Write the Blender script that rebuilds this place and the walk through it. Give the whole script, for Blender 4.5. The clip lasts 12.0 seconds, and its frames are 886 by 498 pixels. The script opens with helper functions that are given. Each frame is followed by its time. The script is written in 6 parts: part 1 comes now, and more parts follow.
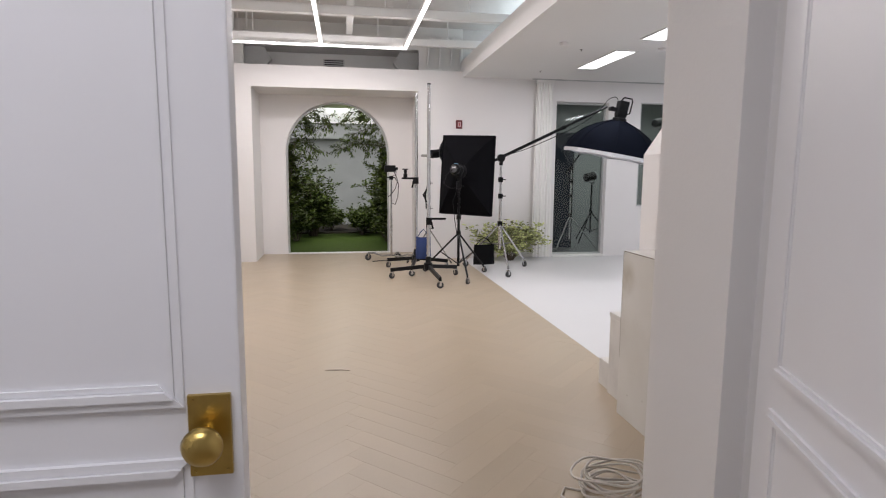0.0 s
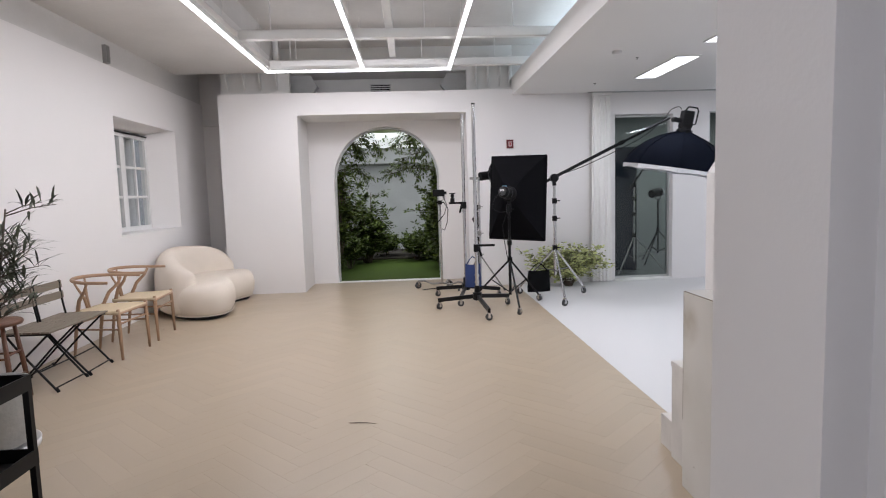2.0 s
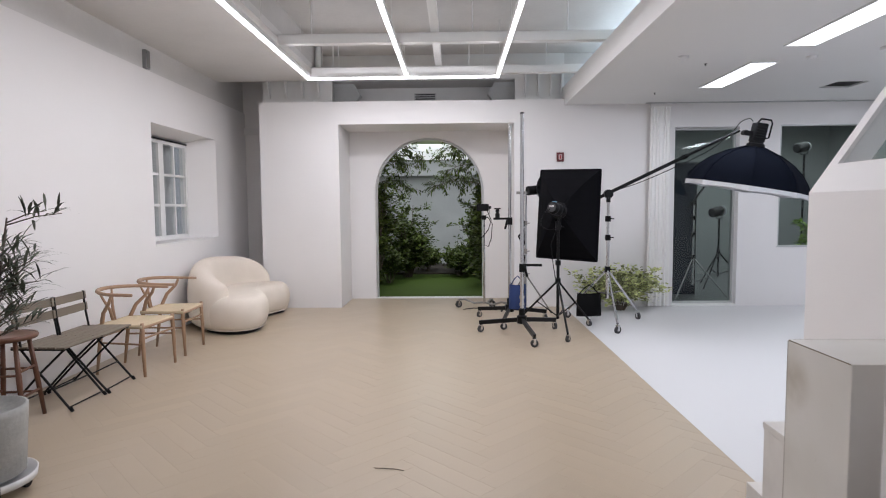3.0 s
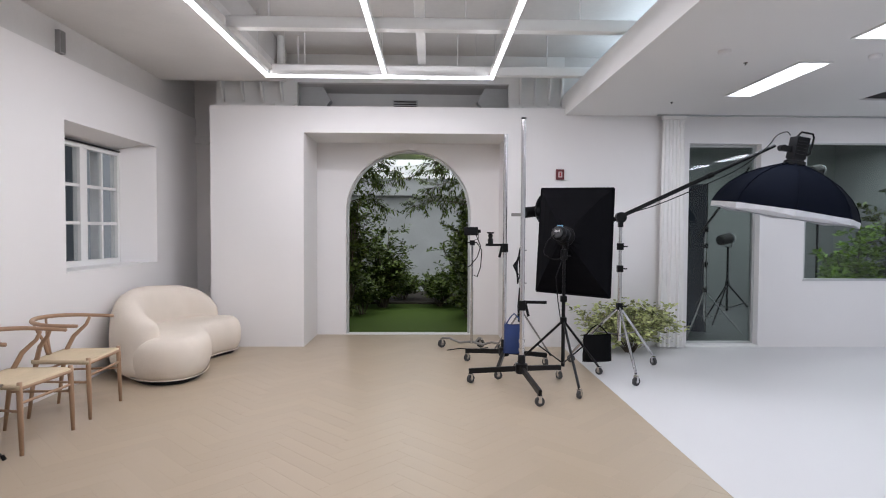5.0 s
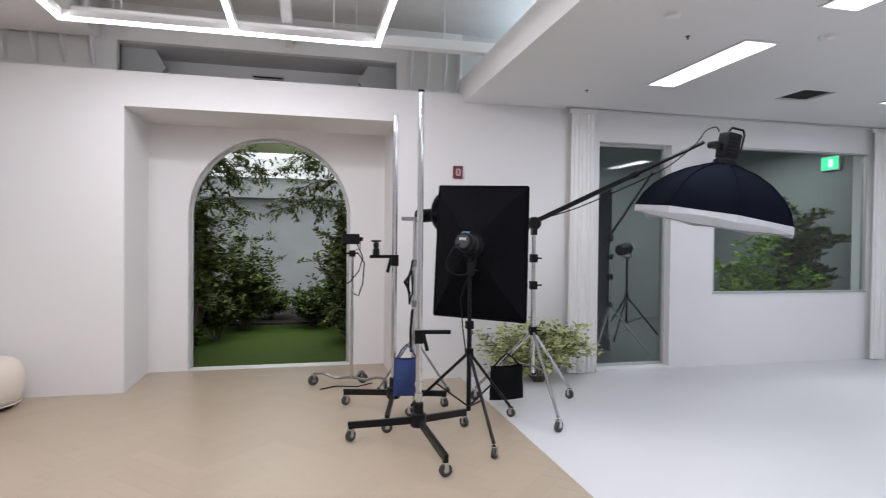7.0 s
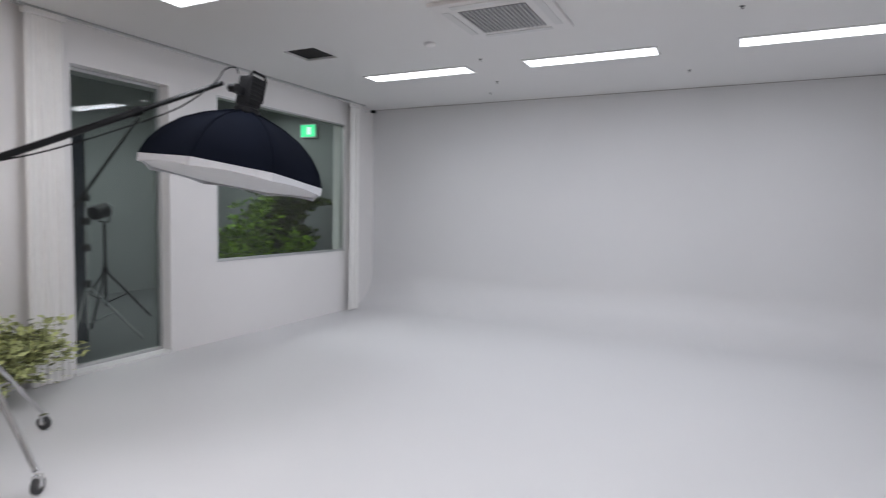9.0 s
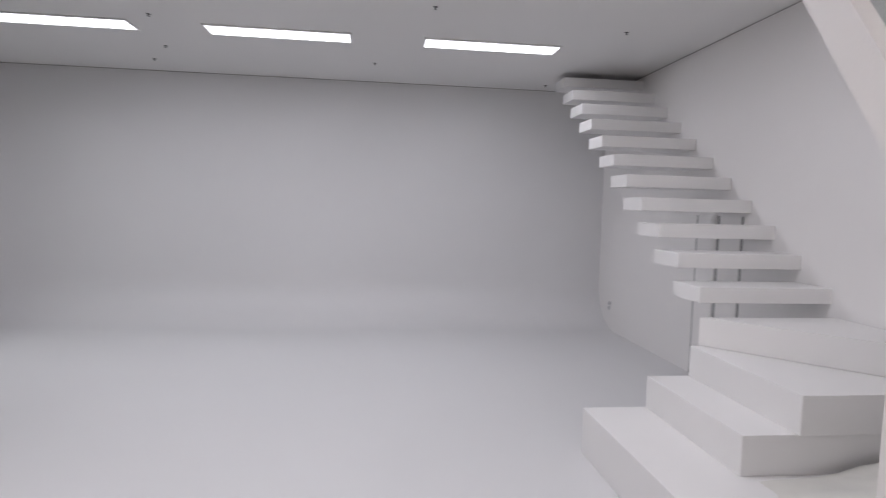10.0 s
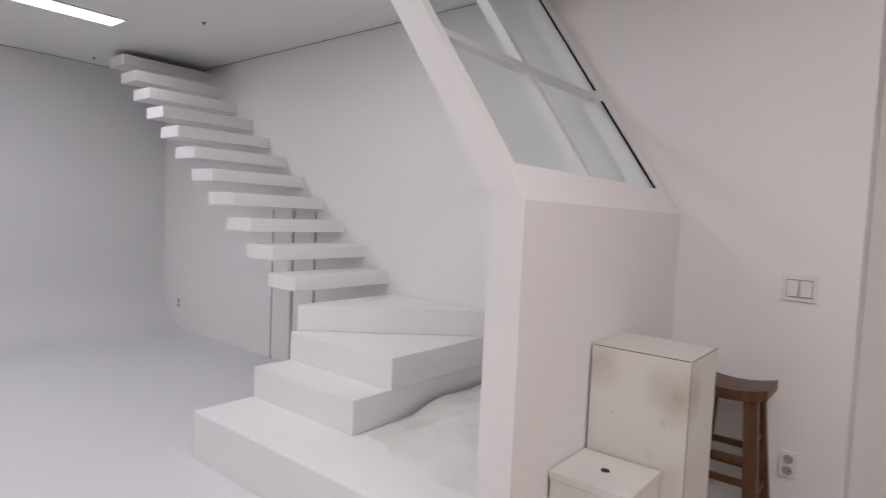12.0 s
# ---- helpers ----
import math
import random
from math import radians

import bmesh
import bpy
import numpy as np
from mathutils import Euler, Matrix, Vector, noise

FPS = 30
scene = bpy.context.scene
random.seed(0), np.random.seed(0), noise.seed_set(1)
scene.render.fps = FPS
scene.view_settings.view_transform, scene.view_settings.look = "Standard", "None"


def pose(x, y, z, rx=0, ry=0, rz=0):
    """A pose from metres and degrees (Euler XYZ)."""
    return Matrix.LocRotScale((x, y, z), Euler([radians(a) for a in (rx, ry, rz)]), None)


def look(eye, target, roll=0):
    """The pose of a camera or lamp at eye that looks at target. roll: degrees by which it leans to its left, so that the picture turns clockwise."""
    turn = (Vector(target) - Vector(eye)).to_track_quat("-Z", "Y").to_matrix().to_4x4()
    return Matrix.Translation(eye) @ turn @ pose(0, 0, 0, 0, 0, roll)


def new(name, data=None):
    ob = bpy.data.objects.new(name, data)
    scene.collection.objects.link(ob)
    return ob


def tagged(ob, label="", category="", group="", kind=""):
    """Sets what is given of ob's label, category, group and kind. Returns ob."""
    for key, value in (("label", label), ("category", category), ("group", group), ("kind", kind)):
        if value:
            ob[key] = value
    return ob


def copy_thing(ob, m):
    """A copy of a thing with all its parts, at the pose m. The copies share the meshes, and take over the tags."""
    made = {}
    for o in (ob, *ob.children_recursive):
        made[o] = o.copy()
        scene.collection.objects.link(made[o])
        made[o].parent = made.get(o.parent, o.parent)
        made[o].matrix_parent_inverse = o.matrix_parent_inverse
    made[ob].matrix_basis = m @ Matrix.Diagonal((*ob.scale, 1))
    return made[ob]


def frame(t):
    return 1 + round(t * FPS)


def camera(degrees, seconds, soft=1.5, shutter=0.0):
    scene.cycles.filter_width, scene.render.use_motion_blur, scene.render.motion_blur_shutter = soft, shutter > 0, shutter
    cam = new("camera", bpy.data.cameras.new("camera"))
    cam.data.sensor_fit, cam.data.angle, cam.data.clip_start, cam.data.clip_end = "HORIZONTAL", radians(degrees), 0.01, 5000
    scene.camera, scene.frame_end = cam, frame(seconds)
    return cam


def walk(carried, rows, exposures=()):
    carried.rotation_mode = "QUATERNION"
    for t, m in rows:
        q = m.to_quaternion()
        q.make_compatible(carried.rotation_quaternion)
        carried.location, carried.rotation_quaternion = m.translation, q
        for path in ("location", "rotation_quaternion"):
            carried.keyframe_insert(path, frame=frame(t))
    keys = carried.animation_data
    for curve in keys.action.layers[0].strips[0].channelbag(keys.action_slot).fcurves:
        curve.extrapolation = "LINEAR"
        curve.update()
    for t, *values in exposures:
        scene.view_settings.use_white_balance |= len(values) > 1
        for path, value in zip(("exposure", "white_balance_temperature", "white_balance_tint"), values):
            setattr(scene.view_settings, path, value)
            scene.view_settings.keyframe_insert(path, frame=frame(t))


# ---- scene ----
cam = camera(75.1, 12.0, soft=1.05, shutter=0.25)
PATH = [
    (0, (0.095, 0.175, 1.349), (0.43, 2.13, 1.092), 0.4),
    (0.5, (0.166, 0.129, 1.366), (0.56, 2.075, 1.12), -0.7),
    (1, (0.216, 0.216, 1.403), (0.553, 2.174, 1.174), -1.7),
    (1.5, (0.266, 0.392, 1.395), (0.489, 2.367, 1.172), -1.9),
    (2, (0.38, 0.573, 1.41), (0.486, 2.561, 1.221), -1.7),
    (2.5, (0.454, 0.751, 1.431), (0.434, 2.743, 1.247), -1.2),
    (3, (0.402, 1.019, 1.428), (0.36, 3.014, 1.286), -0.5),
    (5, (0.301, 2.178, 1.436), (0.346, 4.177, 1.372), 0.3),
    (5.5, (0.314, 2.492, 1.444), (0.388, 4.489, 1.386), 0.3),
    (6, (0.298, 2.813, 1.437), (0.434, 4.807, 1.38), 0.4),
    (6.5, (0.319, 3.129, 1.445), (0.56, 5.113, 1.386), 0.6),
    (6.7, (0.351, 3.275, 1.437), (0.663, 5.25, 1.397), 0.5),
    (8.3, (0.488, 4.185, 1.413), (1.815, 5.678, 1.311), 1.4),
    (8.5, (0.538, 4.281, 1.428), (1.993, 5.649, 1.319), 1.0),
    (9, (0.659, 4.5, 1.418), (2.445, 5.389, 1.283), 1.1),
    (9.5, (0.762, 4.739, 1.414), (2.729, 5.069, 1.269), 1.3),
    (10, (0.925, 4.899, 1.407), (2.906, 4.666, 1.263), 1.6),
    (10.5, (1.01, 5.071, 1.41), (2.883, 4.384, 1.273), 1.7),
    (11, (1.041, 5.262, 1.413), (2.757, 4.243, 1.283), 2.1),
    (11.5, (1.045, 5.286, 1.421), (2.566, 3.993, 1.296), 2.2),
    (12, (1.039, 5.277, 1.421), (2.3, 3.729, 1.304), 2.5),
]
# the clip darkens as the bright studio fills the view
EXPOSURES = [(0.0, -0.10, 6550, 16), (2.5, -0.12, 6150, 15), (5.0, -0.15, 6100, 15), (6.5, -0.06, 6100, 15), (8.5, -0.15, 6220, 14), (10.0, -0.46, 6450, 18), (12.0, -0.35, 6550, 19)]
walk(cam, [(t, look(eye, target, roll)) for t, eye, target, roll in PATH], EXPOSURES)

# ---- light ----
world = bpy.data.worlds.new("world")
scene.world = world
world.use_nodes = True
world.node_tree.nodes["Background"].inputs[0].default_value = (0.9, 0.95, 1.0, 1)
world.node_tree.nodes["Background"].inputs[1].default_value = 0.25


def area(name, x, y, z, sx, sy, watts, colour=(1, 1, 1), rx=0.0, ry=0.0):
    data = bpy.data.lights.new(name, "AREA")
    data.shape, data.size, data.size_y, data.energy, data.color = "RECTANGLE", sx, sy, watts, colour
    ob = new(name, data)
    ob.matrix_world = pose(x, y, z, rx, ry, 0)
    return ob


PANELS = [(x, y) for x in (3.50, 6.11) for y in (7.545, 5.745, 3.905)]
for px, py in PANELS:
    area("panel_light", px, py, 2.842, 0.25, 1.18, 14.2, (0.93, 0.97, 1.0))
LED_Z, LED_END, LED_START = 3.06, 8.316, 3.4
LED_WARM = (1.0, 0.975, 0.965)
LED_MID, LED_LEN = (LED_END + LED_START) / 2, LED_END - LED_START
# each line lamp shines down and out of both sides of its diffuser
for lx in (-1.41, -0.18, 0.945):
    area("line_light", lx, LED_MID, LED_Z - 0.03, 0.04, LED_LEN, 35, LED_WARM)
    for side in (-1, 1):
        area("line_light_side", lx + 0.03 * side, LED_MID, LED_Z - 0.012, 0.03, LED_LEN, 3.5, LED_WARM, 0, -90 * side)
area("line_light", -0.23, LED_END, LED_Z - 0.03, 2.3, 0.04, 16, LED_WARM)
for side in (-1, 1):
    area("line_light_side", -0.23, LED_END + 0.03 * side, LED_Z - 0.012, 2.3, 0.03, 3.0, LED_WARM, 90 * side, 0)
# light of the planted court, and of the cove above the lowered ceiling
area("court_fill", 0.0, 11.9, 2.57, 3.0, 2.2, 84, (0.95, 1.0, 0.96))
# unseen fill, added to brighten plants and stands behind the studio glass
area("court_fill", 5.9, 11.3, 2.9, 3.6, 1.6, 80, (0.95, 1.0, 0.96))
area("cove_light", 2.75, 5.6, 3.06, 0.35, 7.0, 55, (0.80, 0.95, 1.0), 180)
# unseen fill lamp, added to brighten the entrance leaves and jamb
area("hall_fill", -0.40, 0.0, 2.6, 0.8, 0.8, 19, (0.93, 0.96, 1.0))


# ---- materials ----
def nodes_of(name):
    m = bpy.data.materials.new(name)
    m.use_nodes = True
    nt = m.node_tree
    return m, nt, nt.nodes["Principled BSDF"], nt.links


def rgb(c):
    return (c[0], c[1], c[2], 1.0)


def surface(name, colour, rough=0.5, metal=0.0, vary=0.06, scale=3.0, bump=0.0, bump_scale=60.0, spec=0.5, by_object=0.0, stretch=(1, 1, 1),
            coat=0.0, grain=0.0):
    """A two-scale procedural surface: broad stains, fine grain, relief; tints by object where asked."""
    m, nt, b, ln = nodes_of(name)
    tc = nt.nodes.new("ShaderNodeTexCoord")
    mp = nt.nodes.new("ShaderNodeMapping")
    mp.inputs["Scale"].default_value = stretch
    ln.new(tc.outputs["Object"], mp.inputs[0])
    n1 = nt.nodes.new("ShaderNodeTexNoise")
    n1.inputs["Scale"].default_value, n1.inputs["Detail"].default_value = scale, 5
    n2 = nt.nodes.new("ShaderNodeTexNoise")
    n2.inputs["Scale"].default_value, n2.inputs["Detail"].default_value = bump_scale, 4
    ln.new(mp.outputs[0], n1.inputs["Vector"])
    ln.new(mp.outputs[0], n2.inputs["Vector"])
    mix = nt.nodes.new("ShaderNodeMath")
    mix.operation = "MULTIPLY_ADD"
    mix.inputs[1].default_value = vary * 2
    mix.inputs[2].default_value = 1 - vary
    ln.new(n1.outputs[0], mix.inputs[0])
    last = mix.outputs[0]
    if grain:
        g = nt.nodes.new("ShaderNodeMath")
        g.operation = "MULTIPLY_ADD"
        g.inputs[1].default_value, g.inputs[2].default_value = grain * 2, -grain
        ln.new(n2.outputs[0], g.inputs[0])
        a = nt.nodes.new("ShaderNodeMath")
        a.operation = "ADD"
        ln.new(last, a.inputs[0])
        ln.new(g.outputs[0], a.inputs[1])
        last = a.outputs[0]
    if by_object:
        oi = nt.nodes.new("ShaderNodeObjectInfo")
        o = nt.nodes.new("ShaderNodeMath")
        o.operation = "MULTIPLY_ADD"
        o.inputs[1].default_value, o.inputs[2].default_value = by_object * 2, -by_object
        isl = nt.nodes.new("ShaderNodeNewGeometry")
        both = nt.nodes.new("ShaderNodeMath")
        both.operation = "ADD"
        ln.new(oi.outputs["Random"], both.inputs[0])
        ln.new(isl.outputs["Random Per Island"], both.inputs[1])
        wrap = nt.nodes.new("ShaderNodeMath")
        wrap.operation = "FRACT"
        ln.new(both.outputs[0], wrap.inputs[0])
        ln.new(wrap.outputs[0], o.inputs[0])
        a = nt.nodes.new("ShaderNodeMath")
        a.operation = "ADD"
        ln.new(last, a.inputs[0])
        ln.new(o.outputs[0], a.inputs[1])
        last = a.outputs[0]
    col = nt.nodes.new("ShaderNodeVectorMath")
    col.operation = "SCALE"
    col.inputs[0].default_value = colour
    ln.new(last, col.inputs["Scale"])
    ln.new(col.outputs[0], b.inputs["Base Color"])
    r = nt.nodes.new("ShaderNodeMath")
    r.operation = "MULTIPLY_ADD"
    r.inputs[1].default_value, r.inputs[2].default_value = 0.16, rough - 0.08
    ln.new(n1.outputs[0], r.inputs[0])
    ln.new(r.outputs[0], b.inputs["Roughness"])
    b.inputs["Metallic"].default_value = metal
    b.inputs["Specular IOR Level"].default_value = spec
    b.inputs["Coat Weight"].default_value = coat
    if bump:
        bp = nt.nodes.new("ShaderNodeBump")
        bp.inputs["Strength"].default_value, bp.inputs["Distance"].default_value = bump, 0.004
        ln.new(n2.outputs[0], bp.inputs["Height"])
        ln.new(bp.outputs[0], b.inputs["Normal"])
    return m


def glow(name, colour, strength):
    m, nt, b, ln = nodes_of(name)
    b.inputs["Base Color"].default_value = rgb(colour)
    b.inputs["Emission Color"].default_value = rgb(colour)
    b.inputs["Emission Strength"].default_value = strength
    return m


def glass_material(name, tint, gloss):
    """Thin pane: clear with a mirror share."""
    m = bpy.data.materials.new(name)
    m.use_nodes = True
    nt = m.node_tree
    nt.nodes.remove(nt.nodes["Principled BSDF"])
    out = nt.nodes["Material Output"]
    tr = nt.nodes.new("ShaderNodeBsdfTransparent")
    tr.inputs[0].default_value = rgb(tint)
    gl = nt.nodes.new("ShaderNodeBsdfGlossy")
    gl.inputs["Roughness"].default_value = 0.02
    mx = nt.nodes.new("ShaderNodeMixShader")
    mx.inputs[0].default_value = gloss
    nt.links.new(tr.outputs[0], mx.inputs[1])
    nt.links.new(gl.outputs[0], mx.inputs[2])
    nt.links.new(mx.outputs[0], out.inputs[0])
    return m


WALL = surface("white_wall_paint", (0.80, 0.785, 0.78), 0.6, vary=0.025, scale=1.3, bump=0.12, bump_scale=90, spec=0.25)
CYC = surface("cyclorama_paint", (0.665, 0.665, 0.672), 0.42, vary=0.03, scale=1.1, bump=0.06, bump_scale=40, spec=0.35)
CEIL = surface("ceiling_paint", (0.76, 0.755, 0.75), 0.75, vary=0.03, scale=0.8, bump=0.05, spec=0.2)
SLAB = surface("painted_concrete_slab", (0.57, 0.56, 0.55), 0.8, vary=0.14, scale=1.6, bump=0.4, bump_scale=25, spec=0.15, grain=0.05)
GREY_PLASTER = surface("grey_painted_plaster", (0.67, 0.66, 0.65), 0.8, vary=0.10, scale=1.6, bump=0.3, bump_scale=25, spec=0.15, grain=0.03)
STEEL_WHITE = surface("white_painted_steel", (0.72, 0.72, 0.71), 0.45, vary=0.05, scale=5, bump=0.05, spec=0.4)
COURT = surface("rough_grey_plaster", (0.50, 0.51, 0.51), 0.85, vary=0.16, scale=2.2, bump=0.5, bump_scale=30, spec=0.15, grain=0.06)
PLANK = surface("oak_plank", (0.43, 0.350, 0.254), 0.33, vary=0.05, scale=2.2, spec=0.55, by_object=0.03, stretch=(1, 3, 1), grain=0.04)
JOINT = surface("plank_joint", (0.415, 0.338, 0.25), 0.4, vary=0.06, scale=6)
GRASS = surface("lawn", (0.058, 0.092, 0.017), 0.8, vary=0.3, scale=9, bump=0.8, bump_scale=150, spec=0.1, grain=0.2)
DOOR_PAINT = surface("door_paint", (0.76, 0.76, 0.79), 0.38, vary=0.02, scale=2, bump=0.03, spec=0.45)
BRASS = surface("aged_brass", (0.50, 0.36, 0.12), 0.30, 1.0, vary=0.18, scale=18, bump=0.05, grain=0.1)
HATCH_DARKNESS = surface("opening_darkness", (0.01, 0.01, 0.01), 0.9, vary=0.1)
PANEL_GLOW = glow("panel_diffuser", (0.95, 0.98, 1.0), 3.0)
LED_GLOW = glow("led_diffuser", (1.0, 0.98, 0.96), 4.0)
GLASS = glass_material("clear_glass", (0.93, 0.95, 0.95), 0.08)
DARK_GLASS = glass_material("tinted_glass", (0.80, 0.84, 0.82), 0.035)
GREY_TRIM = surface("grey_aluminium", (0.52, 0.53, 0.53), 0.4, 0.6, vary=0.05, scale=8)
WHITE_TRIM = surface("white_trim_paint", (0.78, 0.78, 0.77), 0.4, vary=0.03, scale=6, spec=0.4)
DUSTY_BOX = surface("scuffed_white_paint", (0.69, 0.67, 0.64), 0.55, vary=0.2, scale=4.5, bump=0.15, bump_scale=35, spec=0.3, grain=0.03)
PLASTIC_WHITE = surface("white_plastic", (0.74, 0.73, 0.73), 0.37, vary=0.02, scale=9, spec=0.5)
BLACK_METAL = surface("black_powder_coat", (0.007, 0.007, 0.008), 0.36, 0.0, vary=0.2, scale=14, bump=0.05, spec=0.22)
BLACK_PLASTIC = surface("black_plastic", (0.009, 0.009, 0.010), 0.5, vary=0.2, scale=11, bump=0.1, spec=0.12)
CHROME = surface("chromed_steel", (0.62, 0.62, 0.63), 0.16, 1.0, vary=0.1, scale=12)
RUBBER = surface("grey_rubber", (0.06, 0.06, 0.062), 0.6, vary=0.25, scale=15, spec=0.3)


# ---- mesh tools ----
def bm_box(bm, x0, y0, z0, x1, y1, z1, bevel=0.0, m=None):
    r = bmesh.ops.create_cube(bm, size=1)
    vs = r["verts"]
    bmesh.ops.scale(bm, vec=(x1 - x0, y1 - y0, z1 - z0), verts=vs)
    bmesh.ops.translate(bm, vec=((x0 + x1) / 2, (y0 + y1) / 2, (z0 + z1) / 2), verts=vs)
    if bevel:
        es = list({e for v in vs for e in v.link_edges})
        r = bmesh.ops.bevel(bm, geom=es, offset=bevel, segments=2, affect="EDGES", profile=0.7)
        vs = list({v for f in r["faces"] for v in f.verts} | {v for v in vs if v.is_valid})
    if m is not None:
        bmesh.ops.transform(bm, matrix=m, verts=vs)
    return vs


def bm_rod(bm, a, b, r0, r1=None, seg=10):
    """A straight, capped rod from a to b."""
    a, b = Vector(a), Vector(b)
    r1 = r0 if r1 is None else r1
    d = b - a
    m = Matrix.Translation((a + b) / 2) @ d.to_track_quat("Z", "Y").to_matrix().to_4x4()
    return bmesh.ops.create_cone(bm, cap_ends=True, segments=seg, radius1=r0, radius2=r1, depth=d.length, matrix=m)["verts"]


def bm_tube(bm, pts, r, seg=8, closed=False):
    """A round tube swept along points; r is one radius or one per point."""
    pts = [Vector(p) for p in pts]
    n = len(pts)
    rings, up = [], None
    for i, p in enumerate(pts):
        t = (pts[(i + 1) % n] - pts[i - 1]) if (closed or 0 < i < n - 1) else (pts[1] - pts[0] if i == 0 else pts[-1] - pts[-2])
        t.normalize()
        if up is None:
            up = t.orthogonal().normalized()
        up = (up - t * up.dot(t)).normalized()
        side = t.cross(up)
        rr = r[i] if isinstance(r, (list, tuple)) else r
        rings.append([bm.verts.new(p + (up * math.cos(k * math.tau / seg) + side * math.sin(k * math.tau / seg)) * rr) for k in range(seg)])
    for i in range(n if closed else n - 1):
        a, b = rings[i], rings[(i + 1) % n]
        for k in range(seg):
            bm.faces.new((a[k], a[(k + 1) % seg], b[(k + 1) % seg], b[k]))
    if not closed:
        bm.faces.new(list(reversed(rings[0])))
        bm.faces.new(rings[-1])
    return rings


def bm_lathe(bm, profile, seg=24, m=None):
    """A turned body: profile of (radius, height) from bottom to top."""
    rings = []
    for r, z in profile:
        rings.append([bm.verts.new((max(r, 1e-4) * math.cos(k * math.tau / seg), max(r, 1e-4) * math.sin(k * math.tau / seg), z)) for k in range(seg)])
    for a, b in zip(rings, rings[1:]):
        for k in range(seg):
            bm.faces.new((a[k], a[(k + 1) % seg], b[(k + 1) % seg], b[k]))
    bm.faces.new(list(reversed(rings[0])))
    bm.faces.new(rings[-1])
    if m is not None:
        bmesh.ops.transform(bm, matrix=m, verts=[v for ring in rings for v in ring])


def bm_prism(bm, outline, a0, a1, axis="y"):
    """A prism over a closed outline of 2D points, along an axis."""
    def at(p, s):
        return {"y": (p[0], s, p[1]), "x": (s, p[0], p[1]), "z": (p[0], p[1], s)}[axis]
    lo = [bm.verts.new(at(p, a0)) for p in outline]
    hi = [bm.verts.new(at(p, a1)) for p in outline]
    n = len(outline)
    bm.faces.new(lo)
    bm.faces.new(list(reversed(hi)))
    for i in range(n):
        bm.faces.new((lo[i], hi[i], hi[(i + 1) % n], lo[(i + 1) % n]))
    return lo + hi


def mesh_of(name, bm, material, smooth=False):
    bmesh.ops.recalc_face_normals(bm, faces=bm.faces)
    me = bpy.data.meshes.new(name)
    bm.to_mesh(me)
    bm.free()
    me.materials.append(material)
    if smooth:
        me.shade_smooth()
    return me


def part(name, bm, material, parent, label="", smooth=False):
    ob = new(name, mesh_of(name, bm, material, smooth))
    ob.parent = parent
    if label:
        ob["label"] = label
    return ob


def thing(name, label, category, group="", m=None):
    ob = new(name)
    tagged(ob, label, category, group)
    if m is not None:
        ob.matrix_basis = m
    return ob


def structure(name, bm, material, label="", category="", smooth=False):
    return tagged(new(name, mesh_of(name, bm, material, smooth)), label or name.replace("_", " "), category or name.split("_")[0], "", "structure")


def boxes(*rows, bevel=0.0):
    bm = bmesh.new()
    for row in rows:
        bm_box(bm, *row, bevel=bevel)
    return bm


# ---- large structure ----
LEFT, EDGE, RIGHT = -2.95, 1.95, 7.86     # wall, floor edge, far wall
STAIR_WALL, MAIN, NICHE = 2.10, 9.26, 10.09
SOFFIT, SLAB_Z, TOP = 2.855, 3.62, 2.94

structure("floor", boxes((-3.4, -2.2, -0.2, EDGE, 10.3, -0.0006)), JOINT, "warm beige oak herringbone floor with faint joints", "floor")


def cyclorama():
    """White floor that curves up into the far wall."""
    bm = bmesh.new()
    r, seg = 0.55, 14
    prof = [(EDGE, 0.0)] + [(RIGHT - r + r * math.sin(a), r - r * math.cos(a)) for a in [k * math.pi / 2 / seg for k in range(seg + 1)]] + [(RIGHT, SOFFIT)]
    out = prof + [(RIGHT + 0.2, SOFFIT), (RIGHT + 0.2, -0.2), (EDGE, -0.2)]
    bm_prism(bm, out, STAIR_WALL, MAIN, "y")
    return bm


structure("floor_cyclorama", cyclorama(), CYC, "glossy white painted studio floor curving up into the wall", "floor")
cyc_mesh = bpy.data.objects["floor_cyclorama"].data
cyc_mesh.shade_smooth()
cyc_mesh.set_sharp_from_angle(angle=0.4)

# left wall with its deep window opening
structure("wall_left", boxes(
    (-3.45, 1.63, -0.2, LEFT, 7.40, 2.96), (-3.45, 9.12, -0.2, LEFT, 10.3, 2.96),
    (-3.45, 7.40, -0.2, LEFT, 9.12, 1.04), (-3.45, 7.40, 2.41, LEFT, 9.12, 2.96)), WALL, "smooth white plaster wall with a deep window opening", "wall")
structure("wall_left_upper", boxes((-3.45, 1.63, 2.96, LEFT - 0.02, 10.9, SLAB_Z)), GREY_PLASTER, "grey painted concrete wall strip under the ceiling", "wall")
structure("wall_recess", boxes((-3.45, 10.3, -0.2, -2.0, 10.5, SLAB_Z)), WALL, "grey wall at the end of a narrow recess", "wall")

